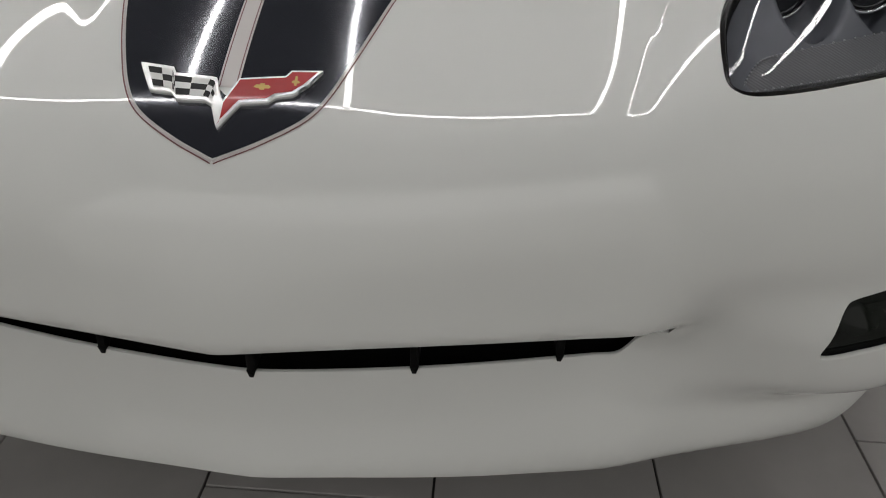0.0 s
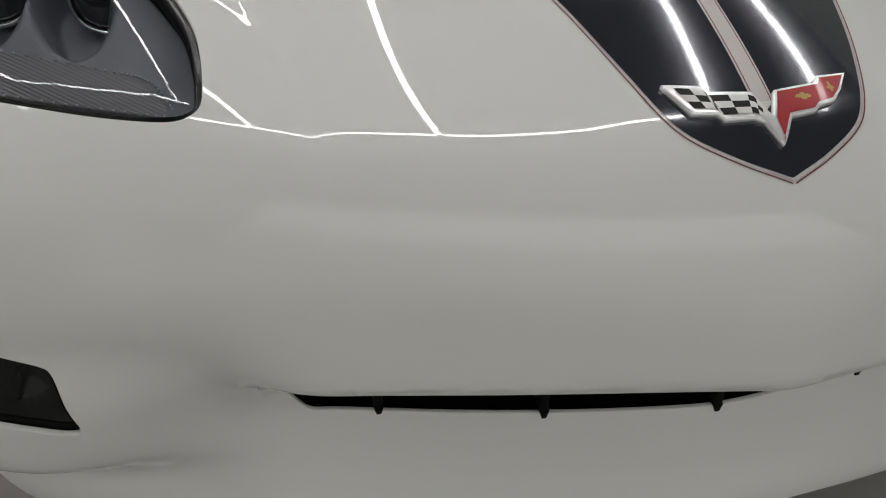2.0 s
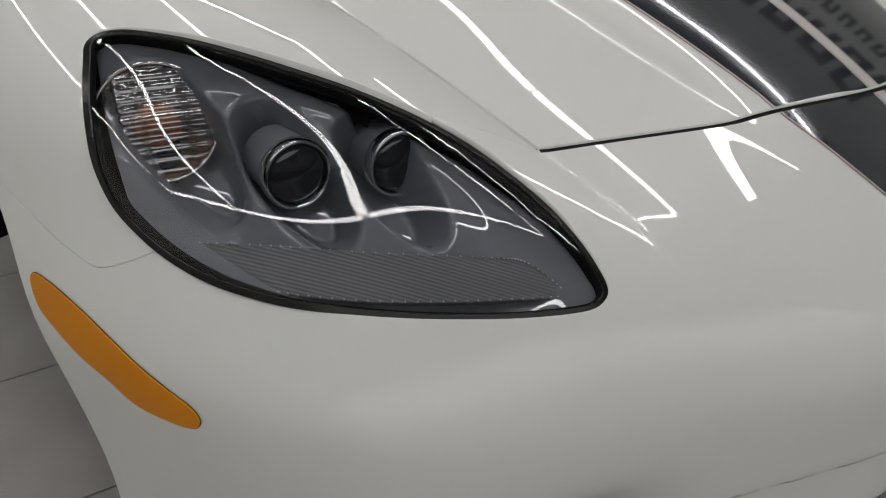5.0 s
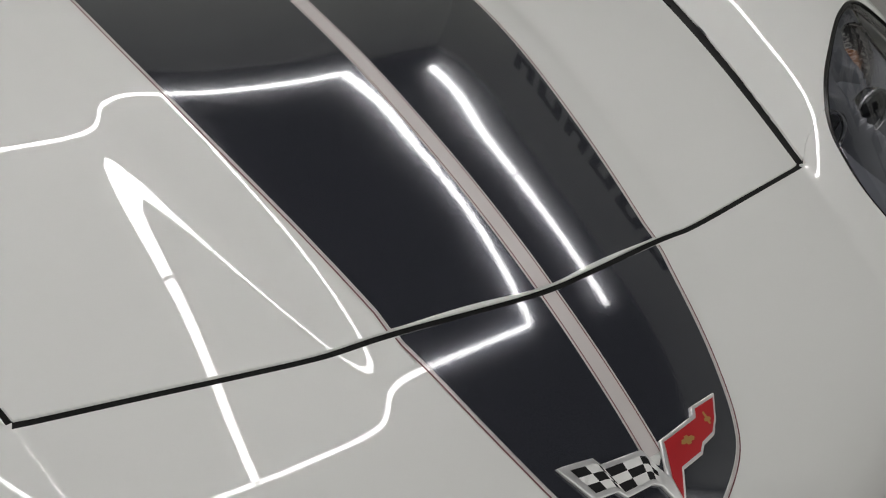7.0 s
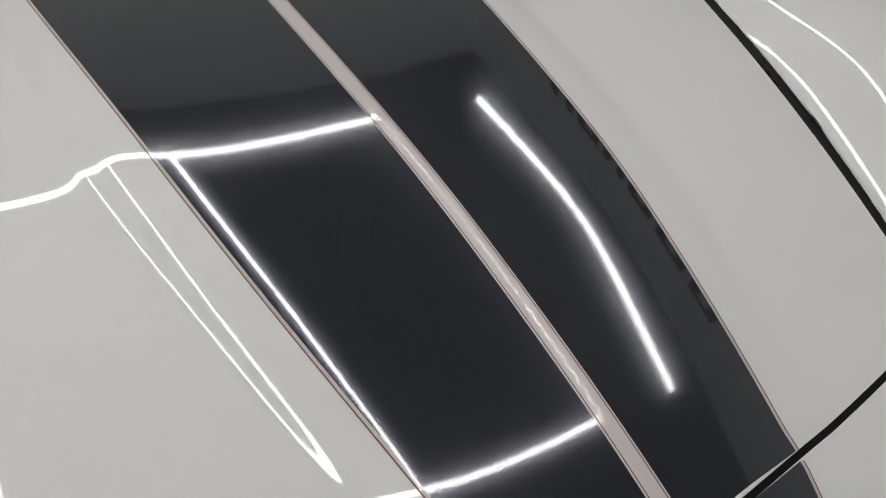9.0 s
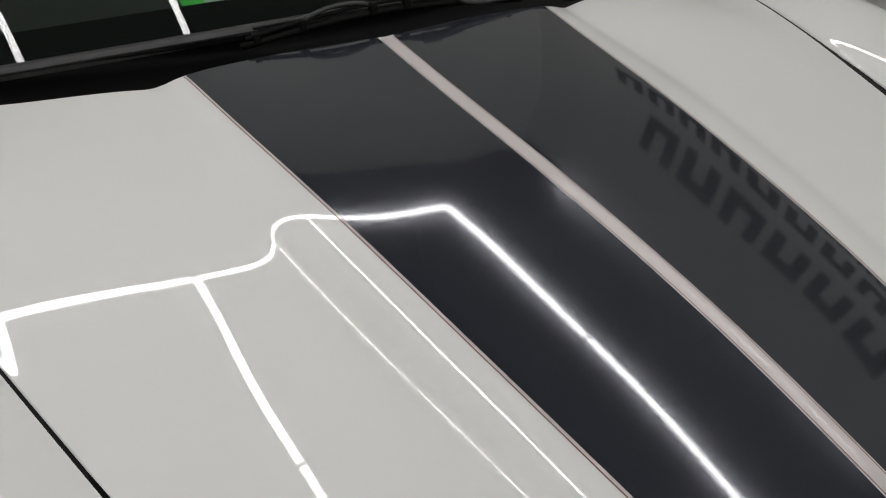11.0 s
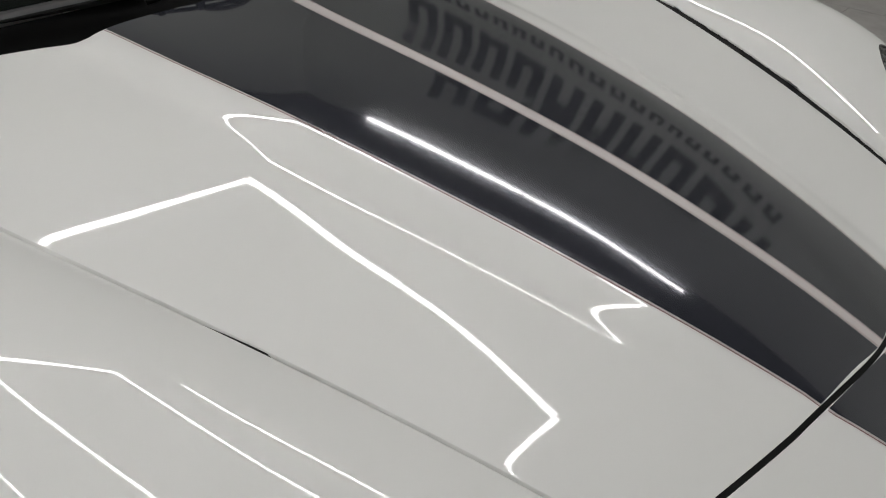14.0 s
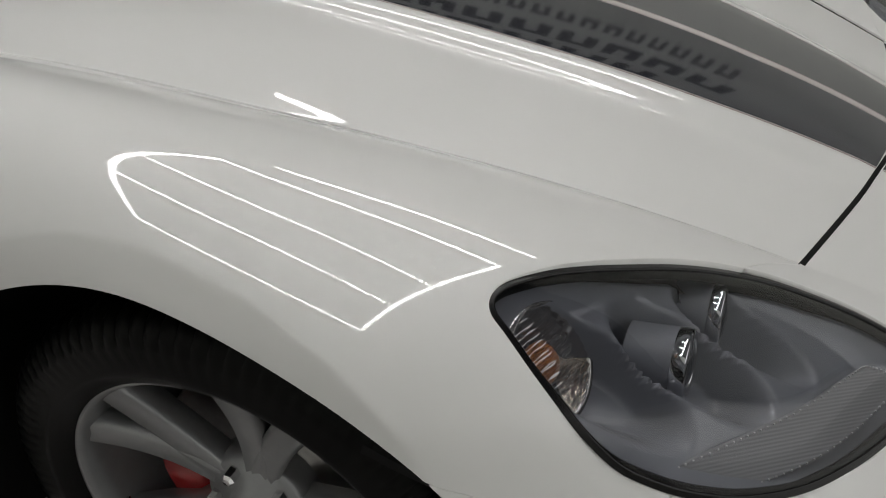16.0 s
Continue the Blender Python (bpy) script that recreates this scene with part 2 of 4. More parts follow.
def outline(x, y, z):
    """How far inside the car's outline a point lies, with the step of the grille and the chin below it."""
    x = np.abs(x)
    y = y - .03 * np.sqrt(x * x + .0009)
    soft = ease(.36, .50, x)
    y = y - .07 * np.maximum(np.sqrt(x * x + .0003) - x * x / .43, 0) * (1 - soft) * ease(.56, .44, z)
    z = z + (.07 * np.minimum(x, .45) ** 2 + .010 * np.exp(-x / .12)) * ease(.22, .36, z)
    o = (np.interp(z, Z_STEPS, LIP_TABLE) * (1 - soft) + np.interp(z, Z_STEPS, SOFT_TABLE) * soft) * (1 - 1.05 * ease(.40, .92, x))
    o = o - .035 * np.exp(-((x - .62) / .14) ** 2) * ease(.48, .38, z) * ease(.22, .34, z)
    o = o - 0.0735 * np.exp(-((x - 0.7193) / 0.1932) ** 2) * ease(0.7273, 0.5673, z) * ease(.20, .38, z)
    o = o + np.interp(x, CHIN_X, CHIN_Y) * ease(.38, .20, z)
    u = (NOSE - y) / NOSE
    gy = .5 * (u + np.sqrt(u * u + .02))
    g = np.sqrt((x / HALF) ** 2 + gy**2) + 1e-9
    k = np.sqrt((x / HALF**2) ** 2 + (gy / NOSE) ** 2) / g
    return (1 - g) / (.5 * (k + .8 + np.sqrt((k - .8) ** 2 + .02))) - o


def within(p):
    x, y, z = np.moveaxis(p, -1, 0)
    a, d = crown(x, y) - z, outline(x, y, z)
    return a + d - np.sqrt(a * a + d * d + 2 * ROLL)


def cast(eye, way, near, far, steps, inward=False):
    way = np.atleast_2d(way)
    eye = np.broadcast_to(eye, way.shape)
    s = np.linspace(near, far, steps)
    sign = -1 if inward else 1
    low, left = np.full(len(way), np.nan), np.arange(len(way))
    before = within(eye + s[0] * way) * sign
    for k in range(1, steps):
        now = within(eye[left] + s[k] * way[left]) * sign
        met = (before > 0) & (now <= 0)
        low[left[met]] = s[k - 1]
        left, before = left[~met], now[~met]
        if not len(left):
            break
    high = low + s[1] - s[0]
    for _ in range(24):
        mid = (low + high) / 2
        still = within(eye + mid[:, None] * way) * sign > 0
        low, high = np.where(still, mid, low), np.where(still, high, mid)
    return eye + low[:, None] * way


def to_uv(p):
    w = np.asarray(p) - HEART
    w = w / np.linalg.norm(w, axis=-1, keepdims=True)
    a, b = w @ ACROSS, w @ ALONG
    return np.stack([a, b], -1) / (np.hypot(a, b) + 1e-12)[..., None] * np.arccos(np.clip(w @ AHEAD, -1, 1))[..., None]


def skin(uv):
    uv = np.atleast_2d(np.asarray(uv, float))
    r = np.hypot(uv[:, 0], uv[:, 1])[:, None]
    way = np.cos(r) * AHEAD + np.sinc(r / np.pi) * (uv[:, :1] * ACROSS + uv[:, 1:] * ALONG)
    return cast(HEART, way, .2, 1.5, 90)


def normals(p):
    g = np.stack([within(p + 1e-4 * v) - within(p - 1e-4 * v) for v in np.eye(3)], -1)
    return -g / np.linalg.norm(g, axis=-1, keepdims=True)


def plan(pts):
    """Points on the skin from their places in plan."""
    p = np.array(pts, float)
    return cast(np.c_[p, np.full(len(p), 1.4)], np.tile([0., 0, -1], (len(p), 1)), 0, 1.2, 200, True)


def level(z, angles):
    """Points on the skin at one height, by the compass round the car's middle."""
    a = np.radians(angles)
    return cast(np.c_[0 * a, 0 * a + .95, z + 0 * a], np.c_[np.sin(a), -np.cos(a), 0 * a], .2, 1.5, 200)


def mirrored(uv):
    return np.array(uv) * [-1, 1]


def strip(curve, width):
    """The outline, on the skin, of a gap of that width along a curve of 3D points."""
    p = np.array(curve)
    n = normals(p)
    t = np.gradient(p, axis=0)
    t /= np.linalg.norm(t, axis=1)[:, None]
    s = np.cross(t, n) * width / 2
    return to_uv(np.vstack([p + s, (p - s)[::-1]]))


def covers(poly, q):
    """Which points lie in a closed polygon."""
    x, y, hit = q[:, 0], q[:, 1], np.zeros(len(q), bool)
    lo, hi = poly.min(0), poly.max(0)
    some = np.where((x >= lo[0]) & (x <= hi[0]) & (y >= lo[1]) & (y <= hi[1]))[0]
    px, py, got = x[some], y[some], hit[some]
    for (ax, ay), (bx, by) in zip(poly, np.roll(poly, -1, 0)):
        cross = (ay > py) != (by > py)
        got ^= cross & (px < (bx - ax) * (py - ay) / (by - ay + 1e-15) + ax)
    hit[some] = got
    return hit


def lattice(lo, hi, step):
    gx, gy = np.meshgrid(np.arange(lo[0], hi[0], step), np.arange(lo[1], hi[1], step * .866))
    gx[1::2] += step / 2
    return np.c_[gx.ravel(), gy.ravel()]


def creased(uv):
    """Where the skin bends sharply: along the foot of the raised middle and the fender crest."""
    p = skin(uv)
    x, y = np.abs(p[:, 0]), p[:, 1]
    ring = np.abs(np.hypot((y - .840) / .450, (p[:, 2] - .360) / .405) - 1.05)
    near = (ring < .07) & (y < 1.1) & (p[:, 2] > .40) & (p[:, 0] < -.6)
    return (np.abs(x - foot(y) + .008) < .032) & (y > .10) | (np.abs(x - crest(y)) < .018) & (y > .3) | near


def patch(outer, holes, step, fine=0.0):
    """Triangles of the region inside outer and outside holes, in uv; smaller ones of size fine along the creases."""
    from mathutils.geometry import delaunay_2d_cdt
    outer = np.array(outer)
    lo, hi = outer.min(0), outer.max(0)
    grid = lattice(lo, hi, step)
    if fine:
        dense = lattice(lo, hi, fine)
        dense = dense[covers(outer, dense)]
        grid = np.vstack([grid[~creased(grid)], dense[creased(dense)]])
    grid = grid[covers(outer, grid)]
    for h in holes:
        grid = grid[~covers(h, grid)]
    loops = [outer, *holes]
    rim = np.vstack(loops)
    cell = {}
    for p in rim:
        cell.setdefault((int(p[0] // step), int(p[1] // step)), []).append(p)
    keep = []
    for p in grid:
        i, j = int(p[0] // step), int(p[1] // step)
        keep.append(not any((p[0] - r[0]) ** 2 + (p[1] - r[1]) ** 2 < (.45 * step) ** 2 for a in (i - 1, i, i + 1) for b in (j - 1, j, j + 1) for r in cell.get((a, b), ())))
    grid = grid[np.array(keep, bool)] if len(grid) else grid
    edges, at = [], 0
    for l in loops:
        edges += [(at + k, at + (k + 1) % len(l)) for k in range(len(l))]
        at += len(l)
    out = delaunay_2d_cdt([Vector(p) for p in np.vstack([rim, grid])], edges, [], 0, 1e-6)
    uv, tris = np.array([tuple(v) for v in out[0]]), np.array([list(f) for f in out[2]])
    mid = uv[tris].mean(1)
    ok = covers(outer, mid)
    for h in holes:
        ok &= ~covers(h, mid)
    return uv, tris[ok]


def panel(name, uv, tris, mat, parent, lift=0.0, fold=0.0, label="", sink=None):
    """A mesh of skin triangles, lifted along the normal (and sunk further point by point), its border folded inwards by fold."""
    used, tris = np.unique(tris, return_inverse=True)
    tris = tris.reshape(-1, 3)
    p = skin(uv[used])
    bad = np.isnan(p).any(1)
    if bad.any():
        tris = tris[~bad[tris].any(1)]
        p[bad] = 0
    n = normals(p)
    a, b, c = p[tris[:, 0]], p[tris[:, 1]], p[tris[:, 2]]
    flip = (np.cross(b - a, c - a) * n[tris[:, 0]]).sum(1) < 0
    tris[flip] = tris[flip][:, ::-1]
    p = p + lift * n
    if sink:
        down = sink(uv[used])
        p = p - down[:, None] * n
        as_is = n
        f = np.cross(p[tris[:, 1]] - p[tris[:, 0]], p[tris[:, 2]] - p[tris[:, 0]])
        n = np.zeros_like(p)
        for k in range(3):
            np.add.at(n, tris[:, k], f)
        n /= np.linalg.norm(n, axis=1)[:, None] + 1e-15
        n[down == 0] = as_is[down == 0]
    if fold:
        sides = np.vstack([tris[:, [0, 1]], tris[:, [1, 2]], tris[:, [2, 0]]])
        key = np.sort(sides, 1)
        _, back, count = np.unique(key, axis=0, return_inverse=True, return_counts=True)
        rim = sides[count[back.ravel()] == 1]
        out = np.zeros_like(p)
        way = np.cross(p[rim[:, 1]] - p[rim[:, 0]], n[rim[:, 0]])
        way /= np.linalg.norm(way, axis=1)[:, None] + 1e-12
        np.add.at(out, rim[:, 0], way)
        np.add.at(out, rim[:, 1], way)
        ids = np.unique(rim)
        o = out[ids]
        o /= np.linalg.norm(o, axis=1)[:, None] + 1e-9
        slot = np.full(len(p), -1)
        slot[ids] = np.arange(len(ids))
        k, base = len(ids), len(p)
        p = np.vstack([p, p[ids] + .0009 * o - .0009 * n[ids], p[ids] + .0009 * o - fold * n[ids]])
        n = np.vstack([n, (n[ids] + o) / np.sqrt(2), o])
        i, j = rim[:, 0], rim[:, 1]
        i1, j1 = base + slot[i], base + slot[j]
        tris = np.vstack([tris, np.c_[i, i1, j1], np.c_[i, j1, j], np.c_[i1, i1 + k, j1 + k], np.c_[i1, j1 + k, j1]])
    me = bpy.data.meshes.new(name)
    me.from_pydata(p.tolist(), [], tris.tolist())
    me.materials.append(mat)
    me.polygons.foreach_set("use_smooth", [True] * len(me.polygons))
    me.normals_split_custom_set_from_vertices(n.tolist())
    ob = new(name, me)
    ob.parent = parent
    if label:
        ob["label"] = label
    return ob


def pieces(uv, tris):
    """Split triangles into connected pieces."""
    root = list(range(len(uv)))

    def find(i):
        while root[i] != i:
            root[i] = root[root[i]]
            i = root[i]
        return i
    for a, b, c in tris.tolist():
        ra = find(a)
        root[find(b)] = ra
        root[find(c)] = ra
    tag = np.array([find(t[0]) for t in tris.tolist()])
    return [tris[tag == g] for g in np.unique(tag)]


# ---- room ----
CEIL, WEST, EAST, SOUTH, NORTH = 5.2, -3.4, 4.2, -3.6, 6.2
OPENING = (-3.3, 4.1, 5.0)
BAND = 2.95


def room():
    tagged(part("floor", box(bmesh.new(), (WEST, SOUTH, -.12), (EAST, NORTH, -.009)), GROUT, smooth=False), "dark grout bed under pale floor tiles", "floor", kind="structure")
    for name, lo, hi in (("wall_east", (EAST, SOUTH, -.1), (EAST + .15, NORTH, CEIL)), ("wall_west", (WEST - .15, SOUTH, -.1), (WEST, NORTH, CEIL)),
                         ("wall_north", (WEST - .15, NORTH, -.1), (EAST + .15, NORTH + .15, CEIL))):
        tagged(part(name, box(bmesh.new(), lo, hi), WALL, smooth=False), "plain grey painted workshop wall", "wall", kind="structure")
    # unseen opening, added so that fill light reaches the car's front
    bm = bmesh.new()
    for lo, hi in (((WEST - .15, SOUTH - .15, -.1), (OPENING[0], SOUTH, CEIL)), ((OPENING[1], SOUTH - .15, -.1), (EAST + .15, SOUTH, CEIL)), ((OPENING[0], SOUTH - .15, OPENING[2]), (OPENING[1], SOUTH, CEIL))):
        box(bm, lo, hi)
    tagged(part("wall_south", bm, WALL, smooth=False), "grey painted workshop wall with a wide added opening", "wall", kind="structure")
    bm = bmesh.new()
    for lo, hi in (((OPENING[0] - .06, SOUTH, 0), (OPENING[0] + .02, SOUTH + .05, OPENING[2])), ((OPENING[1] - .02, SOUTH, 0), (OPENING[1] + .06, SOUTH + .05, OPENING[2])), ((OPENING[0] - .06, SOUTH, OPENING[2]), (OPENING[1] + .06, SOUTH + .22, OPENING[2] + .25))):
        box(bm, lo, hi, .008)
    tagged(part("door_1", bm, STEEL, smooth=False), "added steel frame round the unseen opening", "door", kind="structure")
    # glowing fill panels added behind the opening: brighter above BAND, dimmer below
    tagged(part("backdrop", box(bmesh.new(), (OPENING[0] - 1.5, SOUTH - .7, BAND), (OPENING[1] + 1.5, SOUTH - .66, OPENING[2] + 1.2)), UPPER_FILL, smooth=False), "added unseen fill panel behind the opening, bright upper part", "backdrop", kind="structure")
    tagged(part("backdrop", box(bmesh.new(), (OPENING[0] - 1.5, SOUTH - .7, -.1), (OPENING[1] + 1.5, SOUTH - .66, BAND)), LOWER_FILL, smooth=False), "added unseen fill panel behind the opening, dimmer lower part", "backdrop", kind="structure")
    tagged(part("ceiling", box(bmesh.new(), (WEST - .15, SOUTH - .15, CEIL), (EAST + .15, NORTH + .15, CEIL + .12)), CEILING, smooth=False), "dark painted high ceiling", "ceiling", kind="structure")


room()


def led_batten(a, b, z, group):
    """One LED tube on its batten, hung from the ceiling by two wires."""
    a, b = Vector((*a, z)), Vector((*b, z))
    mid, d = (a + b) / 2, b - a
    m = Matrix.Rotation(math.atan2(d.y, d.x), 4, "Z")
    l = d.length / 2
    e = new("led_tube_light")
    e.location = mid
    part("batten", box(bmesh.new(), (-l, -.014, .012), (l, .014, .036), .004, m), BATTEN, e)
    part("tube", sweep(bmesh.new(), [m @ Vector((x, 0, 0)) for x in (-l + .010, l - .010)], TUBE_R, 12), TUBE, e, "glowing white LED tube")
    for s in (-1, 1):
        part("end_cap", box(bmesh.new(), (s * (l - .005) - .005, -.016, -.017), (s * (l - .005) + .005, .016, .03), .002, m), BATTEN, e)
        part("wire", sweep(bmesh.new(), [m @ Vector((s * l * .7, 0, .036)), m @ Vector((s * l * .7, 0, CEIL - z))], .002, 6), BLACK, e)
    return tagged(e, "white LED tube light hung on thin wires", "ceiling light", group)


TUBE_Z, TUBE_R, Y0, Y1 = 2.70, .017, 0.352, 2.732
RAILS = [-1.781, -0.901, -0.117, 1.012, 1.684]
for x in RAILS:
    led_batten((x, Y0), (x, (Y0 + Y1) / 2), TUBE_Z, "tube lights")
    led_batten((x, (Y0 + Y1) / 2), (x, Y1), TUBE_Z, "tube lights")
for y in (Y0, Y1):
    for x0, x1 in zip(RAILS[:3], RAILS[1:4]):
        led_batten((x0, y), (x1, y), TUBE_Z, "tube lights")


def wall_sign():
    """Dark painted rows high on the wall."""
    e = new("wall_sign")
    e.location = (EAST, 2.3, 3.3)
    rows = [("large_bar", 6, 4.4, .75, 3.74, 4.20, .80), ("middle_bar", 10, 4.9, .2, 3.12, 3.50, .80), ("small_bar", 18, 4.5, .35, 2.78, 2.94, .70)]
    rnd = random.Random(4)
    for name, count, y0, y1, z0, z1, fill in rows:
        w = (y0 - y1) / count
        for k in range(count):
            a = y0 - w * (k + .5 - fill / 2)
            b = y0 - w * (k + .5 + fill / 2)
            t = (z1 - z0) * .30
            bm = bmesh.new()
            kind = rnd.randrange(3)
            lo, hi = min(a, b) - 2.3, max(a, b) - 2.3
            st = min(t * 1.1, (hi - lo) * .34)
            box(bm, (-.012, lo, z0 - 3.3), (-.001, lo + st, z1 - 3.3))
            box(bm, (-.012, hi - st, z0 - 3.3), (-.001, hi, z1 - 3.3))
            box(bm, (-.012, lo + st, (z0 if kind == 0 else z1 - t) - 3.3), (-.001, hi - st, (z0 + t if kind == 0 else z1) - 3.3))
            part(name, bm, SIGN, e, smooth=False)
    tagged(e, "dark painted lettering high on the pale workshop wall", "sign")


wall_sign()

# ---- car ----
car = tagged(new("car"), "white sports car with grey centre stripes, parked", "car")

HEAD_UV = [(-0.8645, 0.0620), (-0.8636, 0.0836), (-0.8557, 0.0948), (-0.8411, 0.0964), (-0.8224, 0.0891), (-0.7919, 0.0719), (-0.7601, 0.0487), (-0.7185, 0.0148), (-0.6749, -0.0227), (-0.6293, -0.0679), (-0.5828, -0.1202), (-0.5474, -0.1696), (-0.5189, -0.2147), (-0.5021, -0.2511), (-0.4926, -0.2799), (-0.4889, -0.3000), (-0.4944, -0.3091), (-0.5084, -0.3123), (-0.5344, -0.3066), (-0.5728, -0.2937), (-0.6166, -0.2757), (-0.6573, -0.2575), (-0.6963, -0.2386), (-0.7348, -0.2185), (-0.7656, -0.1985), (-0.7967, -0.1739), (-0.8242, -0.1440), (-0.8434, -0.1150), (-0.8575, -0.0843), (-0.8642, -0.0450), (-0.8653, -0.0067), (-0.8656, 0.0269)]
MARK_UV = [(-0.9482, -0.1146), (-0.9430, -0.1134), (-0.9347, -0.1213), (-0.9220, -0.1357), (-0.8989, -0.1656), (-0.8779, -0.1951), (-0.8582, -0.2228), (-0.8388, -0.2468), (-0.8238, -0.2647), (-0.8190, -0.2762), (-0.8226, -0.2820), (-0.8302, -0.2828), (-0.8477, -0.2743), (-0.8766, -0.2534), (-0.8957, -0.2255), (-0.9176, -0.1987), (-0.9372, -0.1650), (-0.9469, -0.1457), (-0.9497, -0.1281)]
FOG_UV = [(-0.8351, -0.4351), (-0.8183, -0.4168), (-0.8010, -0.4110), (-0.7766, -0.4182), (-0.7354, -0.4336), (-0.6979, -0.4538), (-0.6634, -0.4758), (-0.6463, -0.4880), (-0.6419, -0.4967), (-0.6407, -0.5177), (-0.6416, -0.5453), (-0.6457, -0.5596), (-0.6538, -0.5622), (-0.6749, -0.5409), (-0.7031, -0.5226), (-0.7345, -0.5044), (-0.7703, -0.4868), (-0.8057, -0.4692), (-0.8291, -0.4527)]
BOWL_A_UV = [(-0.7459, 0.0140), (-0.7641, -0.0044), (-0.7667, -0.0355), (-0.7588, -0.0884), (-0.7449, -0.1368), (-0.7176, -0.1610), (-0.6999, -0.1690), (-0.6820, -0.1656), (-0.6718, -0.1489), (-0.6771, -0.1167), (-0.6931, -0.0721), (-0.7149, -0.0225), (-0.7322, 0.0043)]
BOWL_S_UV = [(-0.8340, 0.0679), (-0.8495, 0.0400), (-0.8524, -0.0117), (-0.8365, -0.0592), (-0.8166, -0.1021), (-0.7912, -0.1253), (-0.7684, -0.1221), (-0.7600, -0.1006), (-0.7651, -0.0543), (-0.7761, -0.0117), (-0.7951, 0.0331), (-0.8163, 0.0609)]
BOWL_B_UV = [(-0.6755, -0.0348), (-0.6828, -0.0563), (-0.6769, -0.1073), (-0.6687, -0.1424), (-0.6416, -0.1798), (-0.6153, -0.1993), (-0.5935, -0.2007), (-0.6009, -0.1723), (-0.6159, -0.1295), (-0.6279, -0.0878), (-0.6432, -0.0563), (-0.6597, -0.0389)]
LEDGE_UV = [(-0.8141, -0.1305), (-0.7482, -0.1565), (-0.6755, -0.1893), (-0.5782, -0.2312), (-0.5449, -0.2490), (-0.5178, -0.2864), (-0.5209, -0.2891), (-0.5957, -0.2629), (-0.6842, -0.2268), (-0.7578, -0.1902), (-0.7823, -0.1736), (-0.8046, -0.1477)]

head_uv = spline(HEAD_UV, 150, True)
mark_uv = spline(MARK_UV, 60, True)
fog_uv = spline(FOG_UV, 90, True)


def shrink(uv, d):
    """An outline drawn inwards by d."""
    uv = np.array(uv)
    t = np.roll(uv, -1, 0) - np.roll(uv, 1, 0)
    t /= np.linalg.norm(t, axis=1)[:, None]
    area = np.sum(uv[:, 0] * np.roll(uv[:, 1], -1) - np.roll(uv[:, 0], -1) * uv[:, 1])
    return uv + np.sign(area) * d * np.c_[-t[:, 1], t[:, 0]]


def gap_y(x):
    return .3105 + .348 * x * x + 0.1175 * (np.sqrt(x * x + .002) - .0447) * (1 - np.abs(x) / .427)


gap_front = plan([(x, gap_y(x)) for x in np.linspace(-.427, .427, 80)])
HOOD_SIDE = spline([(-.427, .375), (-.588, .853), (-.694, 1.184), (-.78, 1.454), (-.82, 1.60)], 90)
side_l = plan(HOOD_SIDE)
REAR_EDGE = spline([(-.80, 1.53), (-.70, 1.535), (-.60, 1.508), (-.52, 1.485), (-.41, 1.457), (-.36, 1.437), (-.325, 1.436), (-.16, 1.445), (0, 1.430)], 70)
REAR_EDGE = np.vstack([REAR_EDGE, (REAR_EDGE * [-1, 1])[::-1][1:]])
rear = plan(REAR_EDGE)

# wheel arch, in side view
ang = np.linspace(0, np.pi, 70)
ARCH_Y, ARCH_Z, ARCH_HIGH = .840, .360, .405
arch_y = ARCH_Y - np.where(np.cos(ang) > 0, .450, .425) * np.cos(ang)
arch_z = ARCH_Z + ARCH_HIGH * np.sin(ang)
low = spline([(.280, .162), (.305, .183), (.343, .217), (.369, .263), (.384, .322), (.3895, .352)], 26)[:-1]
arch = np.vstack([low, np.c_[arch_y, arch_z], np.c_[np.full(11, 1.265), np.linspace(.35, .172, 12)[1:]]])
arch_uv = to_uv(cast(np.c_[np.zeros(len(arch)), arch], np.tile([-1., 0, 0], (len(arch), 1)), .2, 1.2, 200))



def flange(p):
    """How far the skin turns in towards the wheel, along the band round the arch."""
    x, y, z = np.nan_to_num(p).T
    far = (np.hypot((y - ARCH_Y) / np.where(y < ARCH_Y, .450, .425), (z - ARCH_Z) / ARCH_HIGH) - 1) * .42
    far = np.hypot(np.maximum(far, 0), np.maximum(.915 - np.abs(x), 0))
    band = .038 * ease(.40, .80, y) + .004
    s = band - far
    return np.where((z > .40) & (np.abs(x) > .8), .42 * (s + np.sqrt(s * s + 4e-6)) / 2 * (s > -.008), 0.0)


# the outer border of the whole skin
sill = np.c_[np.linspace(1.275, 1.62, 10), np.full(10, .17)]
up = np.c_[np.full(24, 1.62), np.linspace(.17, .80, 24)]
side3 = cast(np.c_[np.zeros(34), np.vstack([sill, up])], np.tile([-1., 0, 0], (34, 1)), .2, 1.2, 200)
last = math.degrees(math.atan2(-skin(arch_uv[:1])[0, 0], .95 - arch[0, 0]))
turns = np.linspace(-last, last, 120)
front_low = level(.184 + .016 * np.exp(-(turns / 15) ** 2) - .022 * ease(18, 38, np.abs(turns)), turns)
back = plan(np.c_[np.linspace(-.86, .86, 60), np.full(60, 1.62)])
half = np.vstack([arch_uv, to_uv(side3)])
border = np.vstack([mirrored(half)[::-1], to_uv(front_low)[::-1], half, to_uv(back)])
border = border[~np.isnan(border).any(1)]

